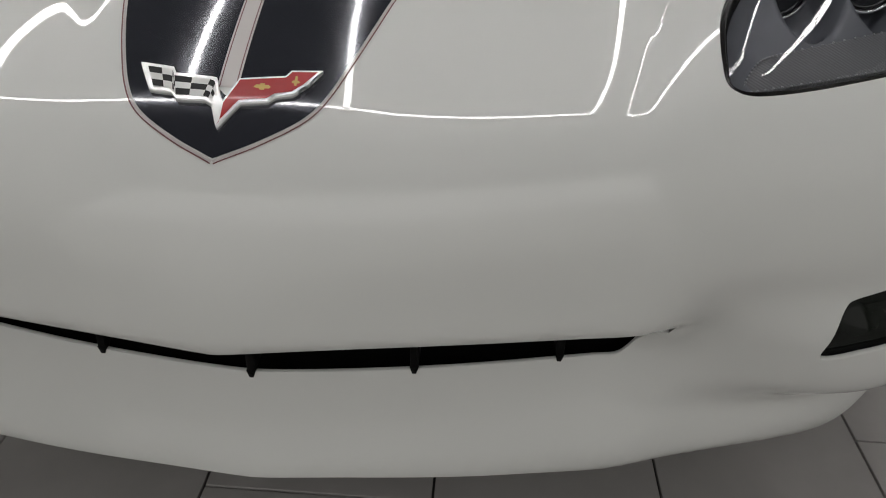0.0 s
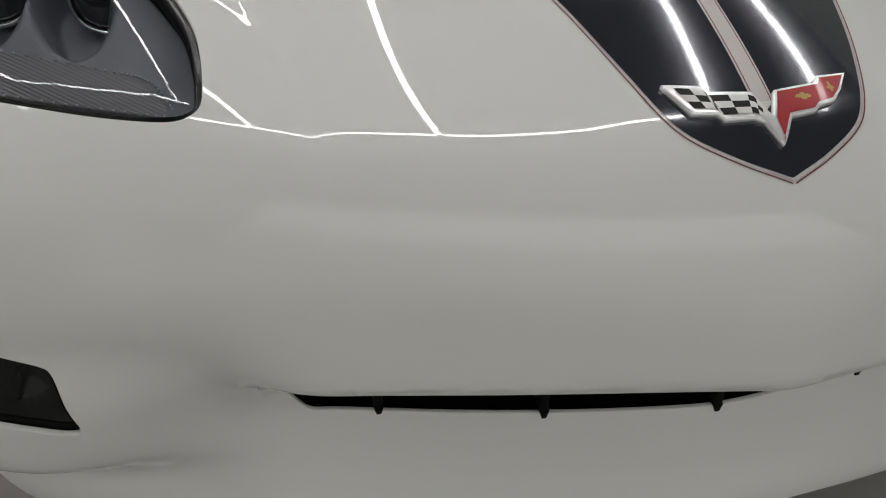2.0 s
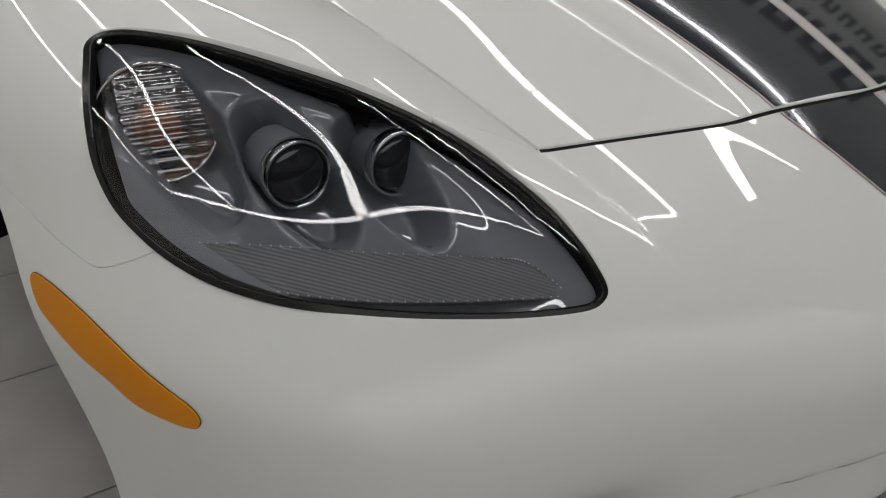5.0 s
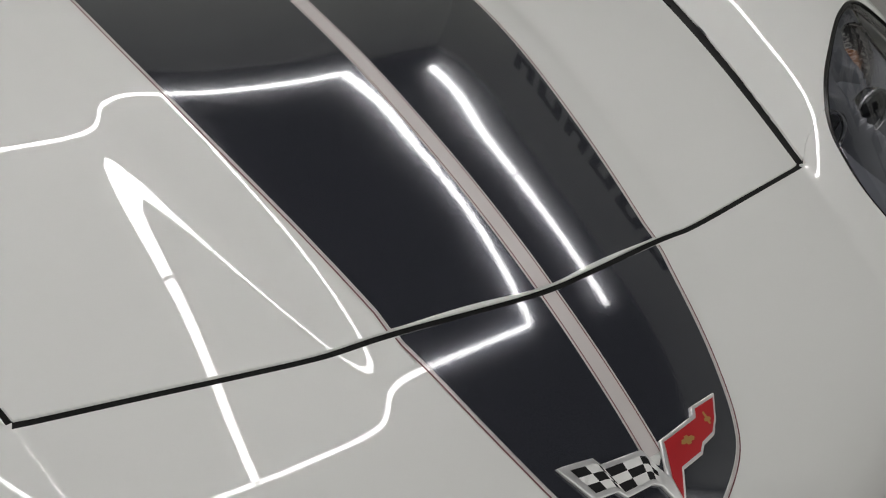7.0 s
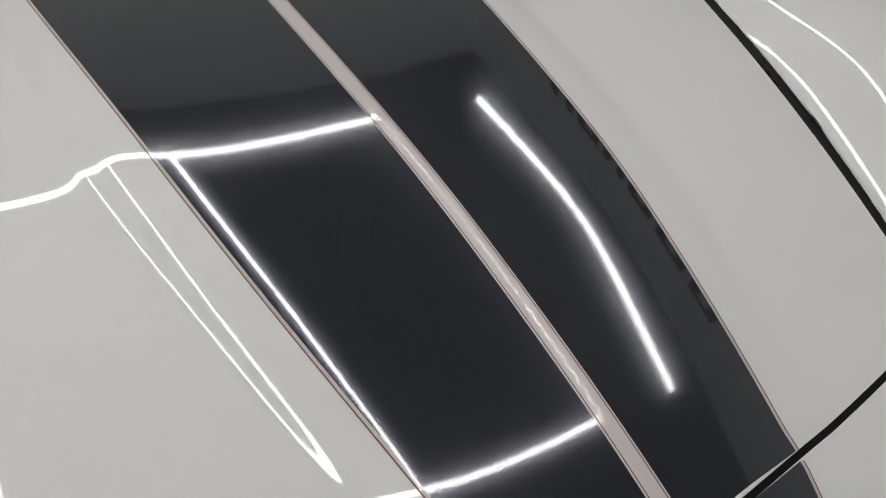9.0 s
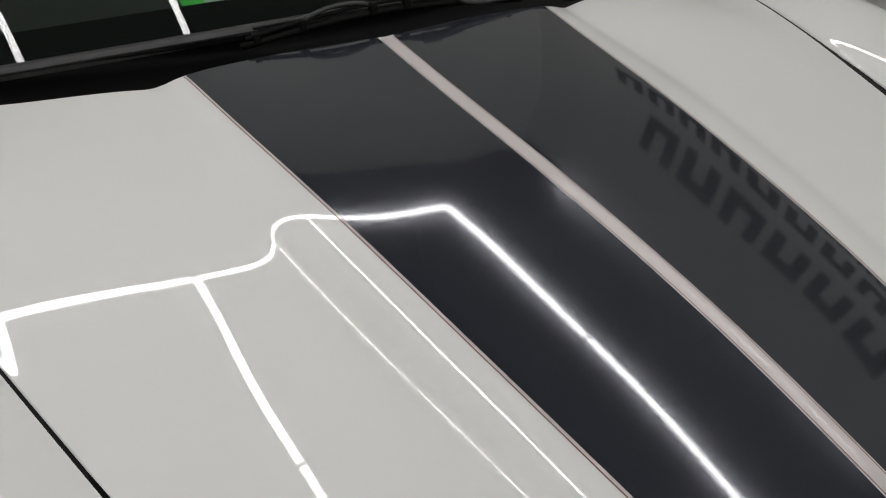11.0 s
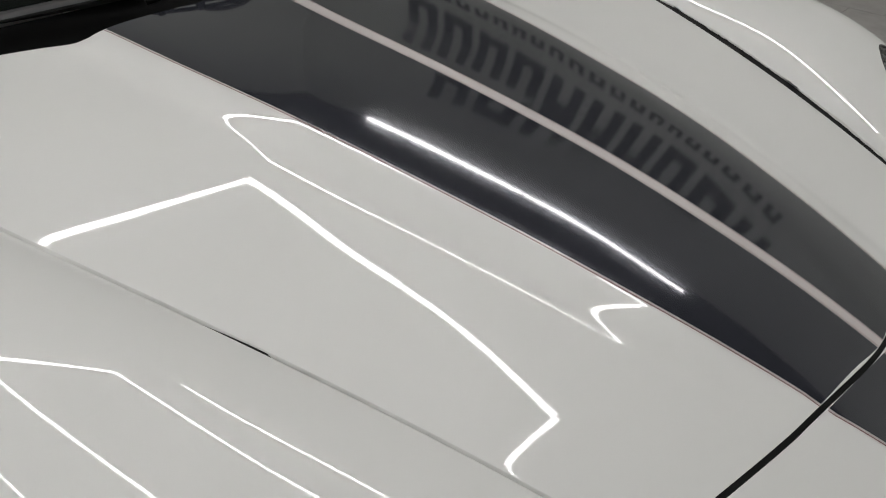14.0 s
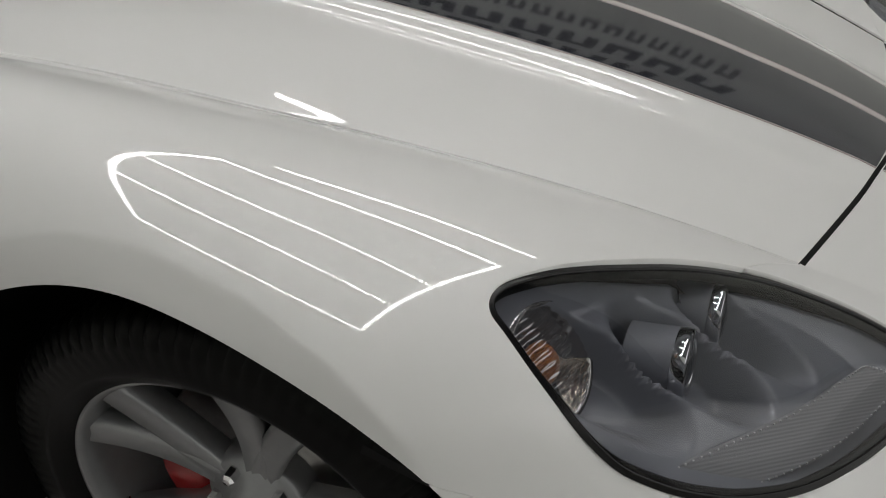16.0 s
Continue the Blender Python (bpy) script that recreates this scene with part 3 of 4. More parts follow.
seam_low = skin(spline([(-.821, -.1320), (-.832, -.1340), (-.848, -.1345), (-.863, -.1338), (-.876, -.1310), (-.888, -.1230), (-.920, -.0820), (-.952, -.0285), (-.9637, -.0120), (-.9742, .0040), (-.984, .0210), (-.9932, .0370), (-.9983, .0480), (-1.0035, .0580)], 40))
corner = to_uv(gap_front[:1])[0]
seam_top = skin(spline([corner + [-.0035, .001], (corner * .5 + np.array([-.60, -.09]) * .5), (-.615, -.085)], 14))


def face_on(x, z):
    """A point of the skin from its place in the front view."""
    x, z = np.asarray(x, float), np.asarray(z, float)
    return cast(np.c_[x, np.full(len(x), .9), z], np.tile([0., -1, 0], (len(x), 1)), .1, 1.0, 300)


sx = np.linspace(-.437, .437, 140)
taper = ease(.375, .437, np.abs(sx))
slot_top = face_on(sx, .430 - .008 * taper - .07 * sx**2 - .010 * np.exp(-np.abs(sx) / .12))
slot_low = face_on(sx, .323 - .004 * np.abs(sx / .435) + .055 * taper**2)
slot_uv = np.vstack([to_uv(slot_top), to_uv(slot_low)[::-1]])
flip = [-1, 1, 1]
cuts = [strip(gap_front, .0085), strip(side_l, .0060), strip(side_l * flip, .0135), strip(seam_low, .0022), strip(seam_low * flip, .0022), strip(seam_top, .002), strip(seam_top * flip, .002)]
tail = np.vstack([to_uv(rear), to_uv(plan(np.c_[np.linspace(.86, -.86, 40), np.full(40, 1.66)]))])
holes = [head_uv, mirrored(head_uv), fog_uv, mirrored(fog_uv), slot_uv, tail, *cuts]
uv, tris = patch(border, holes, .011, .0030)
for some in pieces(uv, tris):
    c = uv[some].mean((0, 1))
    if len(some) < 60:
        continue
    if abs(c[0]) < .2 and c[1] > -.15:
        name, label = "hood", "white hood with a raised middle"
    elif abs(c[0]) < .2:
        name, label = "front_bumper", "white one-piece front bumper with chin spoiler"
    else:
        name, label = "fender", "white front fender over the wheel"
    panel(name, uv, some, PAINT, car, fold=.006 if name == "front_bumper" else .018, label=label, sink=None if name == "hood" else lambda q: flange(skin(q)))

# black sheet under the skin, standing in for the dark inside gaps and slot
backing_uv, backing_tris = patch(border, [shrink(head_uv, .004), mirrored(shrink(head_uv, .004)), tail], .03)
panel("inner_liner", backing_uv, backing_tris, BLACK, car, lift=-.04, label="black backing sheet added to keep the panel gaps dark")

# ---- stripes and pinstripes ----
NOSE_EDGE = [(0, .100), (-.037, .115), (-.072, .136), (-.090, .160), (-.106, .2), (-.119, .24), (-.131, .282), (-.142, .318)]


def both(name, loop, mat, lift, label, step=.012):
    """A decal on the skin and its mirror image, from an outline in uv."""
    u, t = patch(loop, [], step)
    panel(name, u, t, mat, car, lift=lift, label=label)
    panel(name, mirrored(u), t, mat, car, lift=lift, label=label)


hood_edge = spline([(-.139, .31), (-.142, .324), (-.211, .656), (-.263, 1.0), (-.322, 1.442)], 90)
hood_edge = hood_edge[hood_edge[:, 1] > gap_y(hood_edge[:, 0]) + .005]
hood_edge[0, 1] = gap_y(hood_edge[0, 0]) + .0040
hood_edge[-1, 1] = 1.4335
stripe_end = np.array([(x, np.interp(x, REAR_EDGE[:70, 0], REAR_EDGE[:70, 1]) - .0008) for x in np.linspace(-.318, -.016, 24)])
iy = np.linspace(gap_y(.009) + .0040, 1.425, 80)
inner = np.c_[-(.0095 + .0035 * (iy - .32)), iy]
both("stripe", to_uv(plan(np.vstack([hood_edge, stripe_end, inner[::-1]]))), STRIPE, .0005, "dark grey metallic stripe decal")
nose = spline(NOSE_EDGE, 70)
nose[-1, 1] = gap_y(nose[-1, 0]) - .0040
ny = np.linspace(.160, gap_y(.009) - .0040, 40)
nin = np.vstack([np.c_[np.full(24, .0004), np.linspace(.1003, .152, 24)], np.c_[np.full(40, -.0095), ny]])
both("nose_stripe", to_uv(plan(np.vstack([nose[1:], nin[::-1]]))), STRIPE, .0005, "dark grey stripe end round the emblem")
mid = np.vstack([inner, (inner * [-1, 1])[::-1]])
u, t = patch(to_uv(plan(mid)), [], .012)
panel("centre_strip", u, t, SILVER, car, lift=.0006, label="pale silver strip between the stripes")
mid = np.vstack([np.c_[np.full(40, -.0095), ny], np.c_[np.full(40, .0095), ny[::-1]]])
u, t = patch(to_uv(plan(mid)), [], .012)
panel("centre_strip", u, t, SILVER, car, lift=.0006, label="pale silver strip above the emblem")


def offset(curve, d):
    """A plan curve moved sideways by d."""
    t = np.gradient(curve, axis=0)
    t /= np.linalg.norm(t, axis=1)[:, None]
    return curve + d * np.c_[-t[:, 1], t[:, 0]]


for curve, d in ((hood_edge, .0036), (nose, .0036)):
    both("pinstripe", strip(plan(offset(curve, d)), .0013), PIN, .0006, "thin dull red pinstripe")
    both("pale_line", strip(plan(offset(curve, d / 2)), .0022), SILVER, .0004, "thin pale line along the stripe")
both("pinstripe", strip(plan(inner + [.0022, 0]), .0010), PIN, .0008, "thin dull red pinstripe")
both("pinstripe", strip(plan(np.c_[np.full(40, -.0073), ny]), .0010), PIN, .0008, "thin dull red pinstripe")


# ---- emblem: two crossed flags in a chrome frame ----
def emblem():
    e = new("emblem")
    e.parent = car
    e["label"] = "chrome-framed crossed-flags emblem"
    top = [(-.093, -.345), (-.059, -.349), (-.055, -.355), (-.012, -.358), (-.006, -.372)]
    low_edge = [(-.074, -.372), (-.051, -.374), (-.045, -.380), (-.017, -.380), (-.009, -.384)]
    right = [(0, -.382), (.012, -.358), (.057, -.353), (.062, -.347), (.093, -.345), (.077, -.362), (.066, -.370), (.050, -.373), (.043, -.378), (.017, -.381), (0, -.404)]
    frame_uv = np.array(top + right + low_edge[::-1])
    fine = np.vstack([np.linspace(a, b, 6)[:-1] for a, b in zip(frame_uv, np.roll(frame_uv, -1, 0))])
    u, t = patch(fine, [], .006)
    panel("frame", u, t, BRIGHT, e, lift=.0055, fold=.005, label="chrome frame")
    a, b = np.array(top), np.array(low_edge)
    grid = lambda p, q: (a + (b - a) * (.14 + .72 * q))[0] * 0 + np.array([np.interp(p * 4, range(5), (a + (b - a) * (.13 + .74 * q))[:, k]) for k in (0, 1)])  # noqa: E731
    cols, rows = 8, 3
    for i in range(cols):
        for j in range(rows):
            p0, p1, q0, q1 = .05 + .9 * i / cols, .05 + .9 * (i + 1) / cols, j / rows, (j + 1) / rows
            loop = np.array([grid(p, q) for p, q in ((p0, q0), ((p0 + p1) / 2, q0), (p1, q0), (p1, q1), ((p0 + p1) / 2, q1), (p0, q1))])
            u, t = patch(loop, [], .02)
            panel("check", u, t, FLAG_WHITE if (i + j) % 2 else FLAG_BLACK, e, lift=.0060)
    r = np.array(right)
    fine = np.vstack([np.linspace(p, q, 6)[:-1] for p, q in zip(r, np.roll(r, -1, 0))])
    u, t = patch(shrink(fine, .0019), [], .006)
    panel("red_flag", u, t, FLAG_RED, e, lift=.0060, label="red enamel flag")
    for cx, cy, w, h in ((.036, -.3655, .0085, .0017), (.036, -.3655, .0030, .0032), (.068, -.3580, .0016, .0048), (.068, -.3590, .0042, .0013)):
        loop = np.array([(cx - w, cy - h / 2), (cx - w * .6, cy - h), (cx + w * .8, cy - h), (cx + w, cy), (cx + w * .7, cy + h), (cx - w * .7, cy + h)])
        u, t = patch(loop, [], .02)
        panel("gold_mark", u, t, GOLD, e, lift=.0064)


emblem()


# ---- lamps ----
def mirror_bm(bm, sign):
    if sign > 0:
        bmesh.ops.scale(bm, vec=(-1, 1, 1), verts=bm.verts)
        bmesh.ops.reverse_faces(bm, faces=bm.faces)
    return bm


def axis_to(where, way):
    return Matrix.Translation(where) @ Vector(way).normalized().to_track_quat("Z", "Y").to_matrix().to_4x4()


def headlight(sign):
    e = new("headlight")
    e.parent = car
    e["label"] = "smoked twin-projector headlight under a clear lens"
    turn = mirrored if sign > 0 else np.array
    ring = lambda a, b, step: patch(turn(shrink(head_uv, a)), [turn(shrink(head_uv, b))], step)  # noqa: E731
    u, t = patch(turn(shrink(head_uv, .0058)), [], .011)
    rim_uv = turn(head_uv)
    mid, spread = rim_uv.mean(0), np.linalg.inv(np.cov(rim_uv.T))

    def swell(q):
        """How the lens departs from the run of the body."""
        a, b = ((turn(q) - [-0.7016, -0.1193]) / [0.1388, 0.1424]).T
        return 0.00667 - (- 0.01346 * a - 0.01394 * b + 0.04127 * a**2 + 0.05768 * a * b + 0.02842 * b**2 + 0.00575 * a**3 + 0.01143 * a**2 * b + 0.02046 * a * b**2 + 0.01490 * b**3 - 0.03963 * a**4 - 0.11042 * a**3 * b - 0.14727 * a**2 * b**2 - 0.10573 * a * b**3 - 0.03419 * b**4)
    panel("gasket", *ring(.0008, .0046, .01), SEAL, e, lift=-.0008, fold=.014, label="black rubber gasket", sink=swell)
    panel("inner_gasket", *ring(.0047, .0060, .01), BLACK, e, lift=-.0028, fold=.010, sink=swell)
    panel("lens", u, t, LENS, e, lift=-.0032, label="clear polycarbonate lens", sink=swell).visible_shadow = False
    bowls = [turn(spline(b, 60, True)) for b in (BOWL_S_UV, BOWL_A_UV, BOWL_B_UV)]

    def hollow(q):
        """Depth of the three long bowls moulded into the housing."""
        deep = np.zeros(len(q))
        for b, depth in zip(bowls, (.052, .050, .050)):
            c, w = b.mean(0), np.linalg.inv(np.cov(b.T))
            r = np.sqrt(np.maximum(np.einsum("ij,jk,ik->i", q - c, w, q - c), 0) / 2)
            deep = np.maximum(deep, depth * ease(1.10, .62, r))
        r = np.sqrt(np.einsum("ij,jk,ik->i", q - mid, spread, q - mid) / 2.6)
        return deep * ease(1.05, .85, r) + .029 * ease(1.08, .60, r)
    u, t = patch(turn(shrink(head_uv, .0062)), [], .0045)
    panel("housing", u, t, HOUSING, e, lift=-.007, fold=-.0038, label="smoked grey housing with three moulded bowls", sink=hollow)
    u, t = patch(turn(spline(LEDGE_UV, 80, True)), [], .011)
    panel("ribbed_ledge", u, t, LEDGE, e, lift=-.026, fold=.02, label="ribbed grey ledge")
    bm = bmesh.new()
    edge = skin(turn(spline(LEDGE_UV, 110, True)))
    edge = edge - .025 * normals(edge)
    for p in edge:
        bmesh.ops.create_cube(bm, size=.0015, matrix=Matrix.Translation(p))
    part("bead_row", bm, BEAD, e, "row of small pale beads")
    for centre, r in (((-.653, .442, .684), .030), ((-.553, .434, .674), .030)):
        m = axis_to(centre, (.08, -.985, .12))
        part("barrel", mirror_bm(lathe(bmesh.new(), [(r * 1.02, -.05), (r * 1.10, -.012), (r * 1.12, -.002)], m), sign), HOUSING, e)
        part("chrome_ring", mirror_bm(lathe(bmesh.new(), [(r * 1.10, -.006), (r * 1.14, -.003), (r * 1.14, .007), (r * 1.08, .010), (r * 1.0, .009), (r * .97, .002)], m), sign), CHROME, e, "chrome projector ring")
        part("projector_lens", mirror_bm(lathe(bmesh.new(), [(r * .95 * math.cos(a), .002 + .010 * math.sin(a)) for a in np.linspace(0, 1.5708, 11)], m), sign), LAMP_GLASS, e, "dark glass projector lens")
    m = axis_to((-.750, .536, .712), (-.12, -.83, .54))
    r = .053
    part("reflector", mirror_bm(lathe(bmesh.new(), [(.006, -.030), (.02, -.027), (.042, -.016), (r, .002), (r * 1.06, .004), (r * 1.06, -.03)], m), sign), REFLECTOR, e, "silvered turn signal bowl")
    part("bulb", mirror_bm(lathe(bmesh.new(), [(.001, .002), (.014, .0), (.022, -.008), (.018, -.022), (.006, -.028)], m, 24), sign), AMBER_BULB, e, "amber bulb")
    bm = bmesh.new()
    n = 26
    grid = {}
    for i in range(n + 1):
        for j in range(n * 2 + 1):
            x, y = (i / n * 2 - 1) * r, (j / n - 1) * r
            if math.hypot(x, y) <= r * 1.02:
                z = .012 * (1 - (x * x + y * y) / r / r) + .0018 * abs(math.sin(j * math.pi / 5)) + .0006 * math.cos(i * math.pi / 3)
                grid[i, j] = bm.verts.new(m @ Vector((x, y, z)))
    for (i, j), v in list(grid.items()):
        q = [grid.get(k) for k in ((i, j), (i + 1, j), (i + 1, j + 1), (i, j + 1))]
        if all(q):
            bm.faces.new(q)
    part("fluted_cover", mirror_bm(bm, sign), FLUTED, e, "clear fluted turn signal cover").visible_shadow = False


LEDGE = vary(material("ribbed_grey_plastic", (0.17, 0.172, 0.18), 0.38), 0.12, 6.0)
LAMP_GLASS = material("dark_lamp_glass", (0.02, 0.021, 0.024), 0.05, coat=1.0)
REFLECTOR = vary(material("silvered_bowl", (0.62, 0.6, 0.57), 0.16, 1.0), 0.12, 120.0, 0.4, 300.0)
AMBER_BULB = material("amber_bulb", (0.55, 0.2, 0.05), 0.2, coat=1.0)
FLUTED = clear("fluted_clear", (0.86, 0.82, 0.76), 1.5, 0.06)
mix = [n for n in FLUTED.node_tree.nodes if n.type == "MIX_SHADER"][0]
FLUTED.node_tree.links.remove(mix.inputs[0].links[0])
mix.inputs[0].default_value = 0.42
w = LEDGE.node_tree.nodes.new("ShaderNodeTexWave")
w.inputs["Scale"].default_value = 110
w.bands_direction = "DIAGONAL"
bmp = LEDGE.node_tree.nodes.new("ShaderNodeBump")
bmp.inputs["Strength"].default_value, bmp.inputs["Distance"].default_value = .22, .0015
tc = LEDGE.node_tree.nodes.new("ShaderNodeTexCoord")
LEDGE.node_tree.links.new(tc.outputs["Object"], w.inputs["Vector"])
LEDGE.node_tree.links.new(w.outputs["Fac"], bmp.inputs["Height"])
LEDGE.node_tree.links.new(bmp.outputs["Normal"], LEDGE.node_tree.nodes["Principled BSDF"].inputs["Normal"])

for sign in (-1, 1):
    headlight(sign)
    turn = mirrored if sign > 0 else np.array
    mark = new("side_marker")
    mark.parent = car
    mark["label"] = "amber side marker lamp"
    u, t = patch(turn(mark_uv), [], .012)
    panel("amber_lens", u, t, AMBER, mark, lift=.0022, fold=.004)
    u, t = patch(turn(shrink(mark_uv, -.0016)), [turn(shrink(mark_uv, .001))], .012)
    panel("marker_seal", u, t, BLACK, mark, lift=.0006)
    fog = new("fog_lamp")
    fog.parent = car
    fog["label"] = "dark fog lamp set into the bumper corner"
    u, t = patch(turn(shrink(fog_uv, .0012)), [], .01)
    panel("fog_lens", u, t, SMOKED, fog, lift=-.010, label="dark smoked lens")
    u, t = patch(turn(shrink(fog_uv, .0005)), [turn(shrink(fog_uv, .0042))], .02)
    panel("fog_bezel", u, t, BLACK, fog, lift=-.007, fold=.008, label="black fog lamp bezel")

# grille bar and fins in the slot
for x in (-.329, -.171, 0, .171, .329):
    p = face_on([x], [.327])[0]
    bm = bmesh.new()
    for w, y0, z0, z1 in ((.0045, p[1] - .002, p[2] - .001, .425),):
        box(bm, (x - w, y0, z0), (x + w, y0 + .07, z1), .0012)
    tip = [bm.verts.new((x + a * w, p[1] + b, p[2] + c)) for c, w in ((0, .0050), (-.009, .0022)) for a, b in ((-1, -.0025), (1, -.0025), (1, .008), (-1, .008))]
    for q in ((0, 1, 5, 4), (1, 2, 6, 5), (2, 3, 7, 6), (3, 0, 4, 7), (4, 5, 6, 7), (3, 2, 1, 0)):
        bm.faces.new([tip[k] for k in q])
    part("grille_fin", bm, BLACK, car, "black grille fin")

# black seals under the panel gaps, set shallow so that the gaps read black
for curve, wide, deep in ((gap_front, .017, .0035), (side_l, .016, .0085), (side_l * flip, .022, .0055), (seam_low, .008, .004), (seam_low * flip, .008, .004)):
    u, t = patch(strip(curve, wide), [], .02)
    panel("gap_seal", u, t, GASKET, car, lift=-deep, sink=lambda q: flange(skin(q)))


def sheet(bm, f, nu, nv):
    g = [[bm.verts.new(f(i / nu * 2 - 1, j / nv)) for i in range(nu + 1)] for j in range(nv + 1)]
    for j in range(nv):
        for i in range(nu):
            bm.faces.new((g[j][i], g[j][i + 1], g[j + 1][i + 1], g[j + 1][i]))
    return bm


# ---- wheels ----
def tyre_mesh(bm, m, r_out, r_in, half_w):
    """A low tyre: rounded shoulders, two round grooves, and cross cuts in the shoulder blocks."""
    prof = [(r_in - .004, half_w * .80), (r_in + .006, half_w * .93), (r_in + .025, half_w * 1.03), (r_in + .030, half_w * 1.045), (r_in + .034, half_w * 1.035), (r_out - .035, half_w * 1.03), (r_out - .018, half_w * .985), (r_out - .006, half_w * .90), (r_out, half_w * .78),
            (r_out + .001, half_w * .52), (r_out - .007, half_w * .50), (r_out - .007, half_w * .42), (r_out + .001, half_w * .40), (r_out + .001, half_w * .06), (r_out - .007, half_w * .04), (r_out - .007, -half_w * .04), (r_out, -half_w * .06),
            (r_out, -half_w * .78), (r_out - .018, -half_w * .98), (r_in, -half_w * .85)]
    seg, rings = 400, []
    for n, (r, h) in enumerate(prof):
        ring = []
        for k in range(seg):
            cut = .010 if n in (6, 7, 8, 9) and k % 4 == 0 else 0.0
            a = 2 * math.pi * (k + (.35 if n == 9 else 0)) / seg
            ring.append(bm.verts.new(m @ Vector(((r - cut) * math.cos(a), (r - cut) * math.sin(a), h))))
        rings.append(ring)
    for a, b in zip(rings, rings[1:]):
        for k in range(seg):
            bm.faces.new((a[k], a[(k + 1) % seg], b[(k + 1) % seg], b[k]))
    return bm


def spoke(bm, m, angle, lean, r0, r1, w0, w1, z0, z1, thick):
    """One bar from the hub to the rim, with a ridge along its face."""
    rows = []
    for k in range(9):
        q = k / 8
        r, w, z = r0 + (r1 - r0) * q, (w0 + (w1 - w0) * q) / 2, z0 + (z1 - z0) * q - .006 * math.sin(math.pi * q)
        a = angle + lean * q
        c, s = Vector((math.cos(a), math.sin(a), 0)), Vector((-math.sin(a), math.cos(a), 0))
        p = c * r
        rows.append([bm.verts.new(m @ (p + s * x + Vector((0, 0, h)))) for x, h in ((-w, z - thick), (-w, z - .006), (-w * .7, z), (0, z - .0025), (w * .7, z), (w, z - .006), (w, z - thick))])
    for a, b in zip(rows, rows[1:]):
        for k in range(6):
            bm.faces.new((a[k], b[k], b[k + 1], a[k + 1]))
        bm.faces.new((a[6], b[6], b[0], a[0]))
    return bm


def wheel(sign):
    e = new("wheel")
    e.parent = car
    e["label"] = "grey twin-spoke alloy wheel with a low black tyre"
    steer = radians(10)
    m = axis_to((-.740, .902, .336), (-math.cos(steer), -math.sin(steer), 0))
    face = .098
    part("tyre", mirror_bm(tyre_mesh(bmesh.new(), m, .336, .238, .123), sign), RUBBER, e, "black low-profile tyre")
    part("rim", mirror_bm(lathe(bmesh.new(), [(.238, -.1), (.230, -.09), (.226, -.02), (.229, face - .02), (.232, face + .002), (.236, face + .010), (.240, face + .012), (.243, face + .008), (.242, face - .004)], m, 96), sign), RIM, e, "grey alloy rim")
    for k in range(5):
        a = 2 * math.pi * k / 5 + .09
        for lean in (-.17, .17):
            part("spoke", mirror_bm(spoke(bmesh.new(), m, a + lean * .35, lean, .052, .232, .040, .046, face - .034, face - .004, .038), sign), RIM, e)
        b = a + math.pi / 5
        p = m @ Vector((.057 * math.cos(b), .057 * math.sin(b), face - .035))
        q = m.copy()
        q.translation = p
        part("lug_nut", mirror_bm(lathe(bmesh.new(), [(.0005, .022), (.006, .021), (.0095, .017), (.0095, 0), (.0125, -.003)], q, 6), sign), CHROME, e, "chrome lug nut", smooth=False)
    part("hub", mirror_bm(lathe(bmesh.new(), [(.001, face - .012), (.022, face - .013), (.030, face - .018), (.034, face - .028), (.070, face - .036), (.076, face - .05), (.076, face - .08)], m), sign), RIM, e)
    part("brake_disc", mirror_bm(lathe(bmesh.new(), [(.07, .02), (.072, .008), (.165, .008), (.168, .004), (.168, -.018), (.07, -.018)], m, 72), sign), STEEL, e, "worn steel brake disc")
    bm = bmesh.new()
    rows = []
    for k in range(12):
        a = radians(-38 + 76 * k / 11) + math.pi * 1.27
        c = Vector((math.cos(a), math.sin(a), 0))
        rows.append([bm.verts.new(m @ (c * r + Vector((0, 0, h)))) for r, h in ((.105, -.03), (.105, .030), (.118, .040), (.168, .040), (.182, .028), (.182, -.03))])
    for a, b in zip(rows, rows[1:]):
        for k in range(6):
            bm.faces.new((a[k], b[k], b[(k + 1) % 6], a[(k + 1) % 6]))
    bm.faces.new(rows[0])
    bm.faces.new(rows[-1][::-1])
    bmesh.ops.recalc_face_normals(bm, faces=bm.faces)
    caliper = part("caliper", mirror_bm(bm, sign), RED, e, "red painted brake caliper")
    for k in range(3):
        a = math.pi * 1.27 - .16 + .10 * k
        q = m @ Matrix.Rotation(a, 4, "Z") @ Matrix.Translation((.143, 0, .0402))
        part("pale_bar", mirror_bm(box(bmesh.new(), (-.010, -.002, 0), (.010, .002, .0012), 0, q), sign), SILVER, caliper, smooth=False)
    a = 3.42
    q = m @ Matrix.Translation((.205 * math.cos(a), .205 * math.sin(a), face - .012)) @ Matrix.Rotation(.5, 4, "Y")
    part("valve_stem", mirror_bm(lathe(bmesh.new(), [(.0005, .034), (.0042, .033), (.0042, .018), (.0036, .017), (.0036, 0)], q, 16), sign), CHROME, e, "chrome valve stem")
    # liner of the arch
    bm = bmesh.new()
    rings = []
    for step, grow in ((.022, 0.0), (.07, .012), (None, .012)):
        rings.append([bm.verts.new((x + step if step else max(-.55, x + .10), ARCH_Y + (y - ARCH_Y) * (1 + grow / .4 * ease(.36, .46, z)), z + grow)) for x, y, z in skin(arch_uv)])
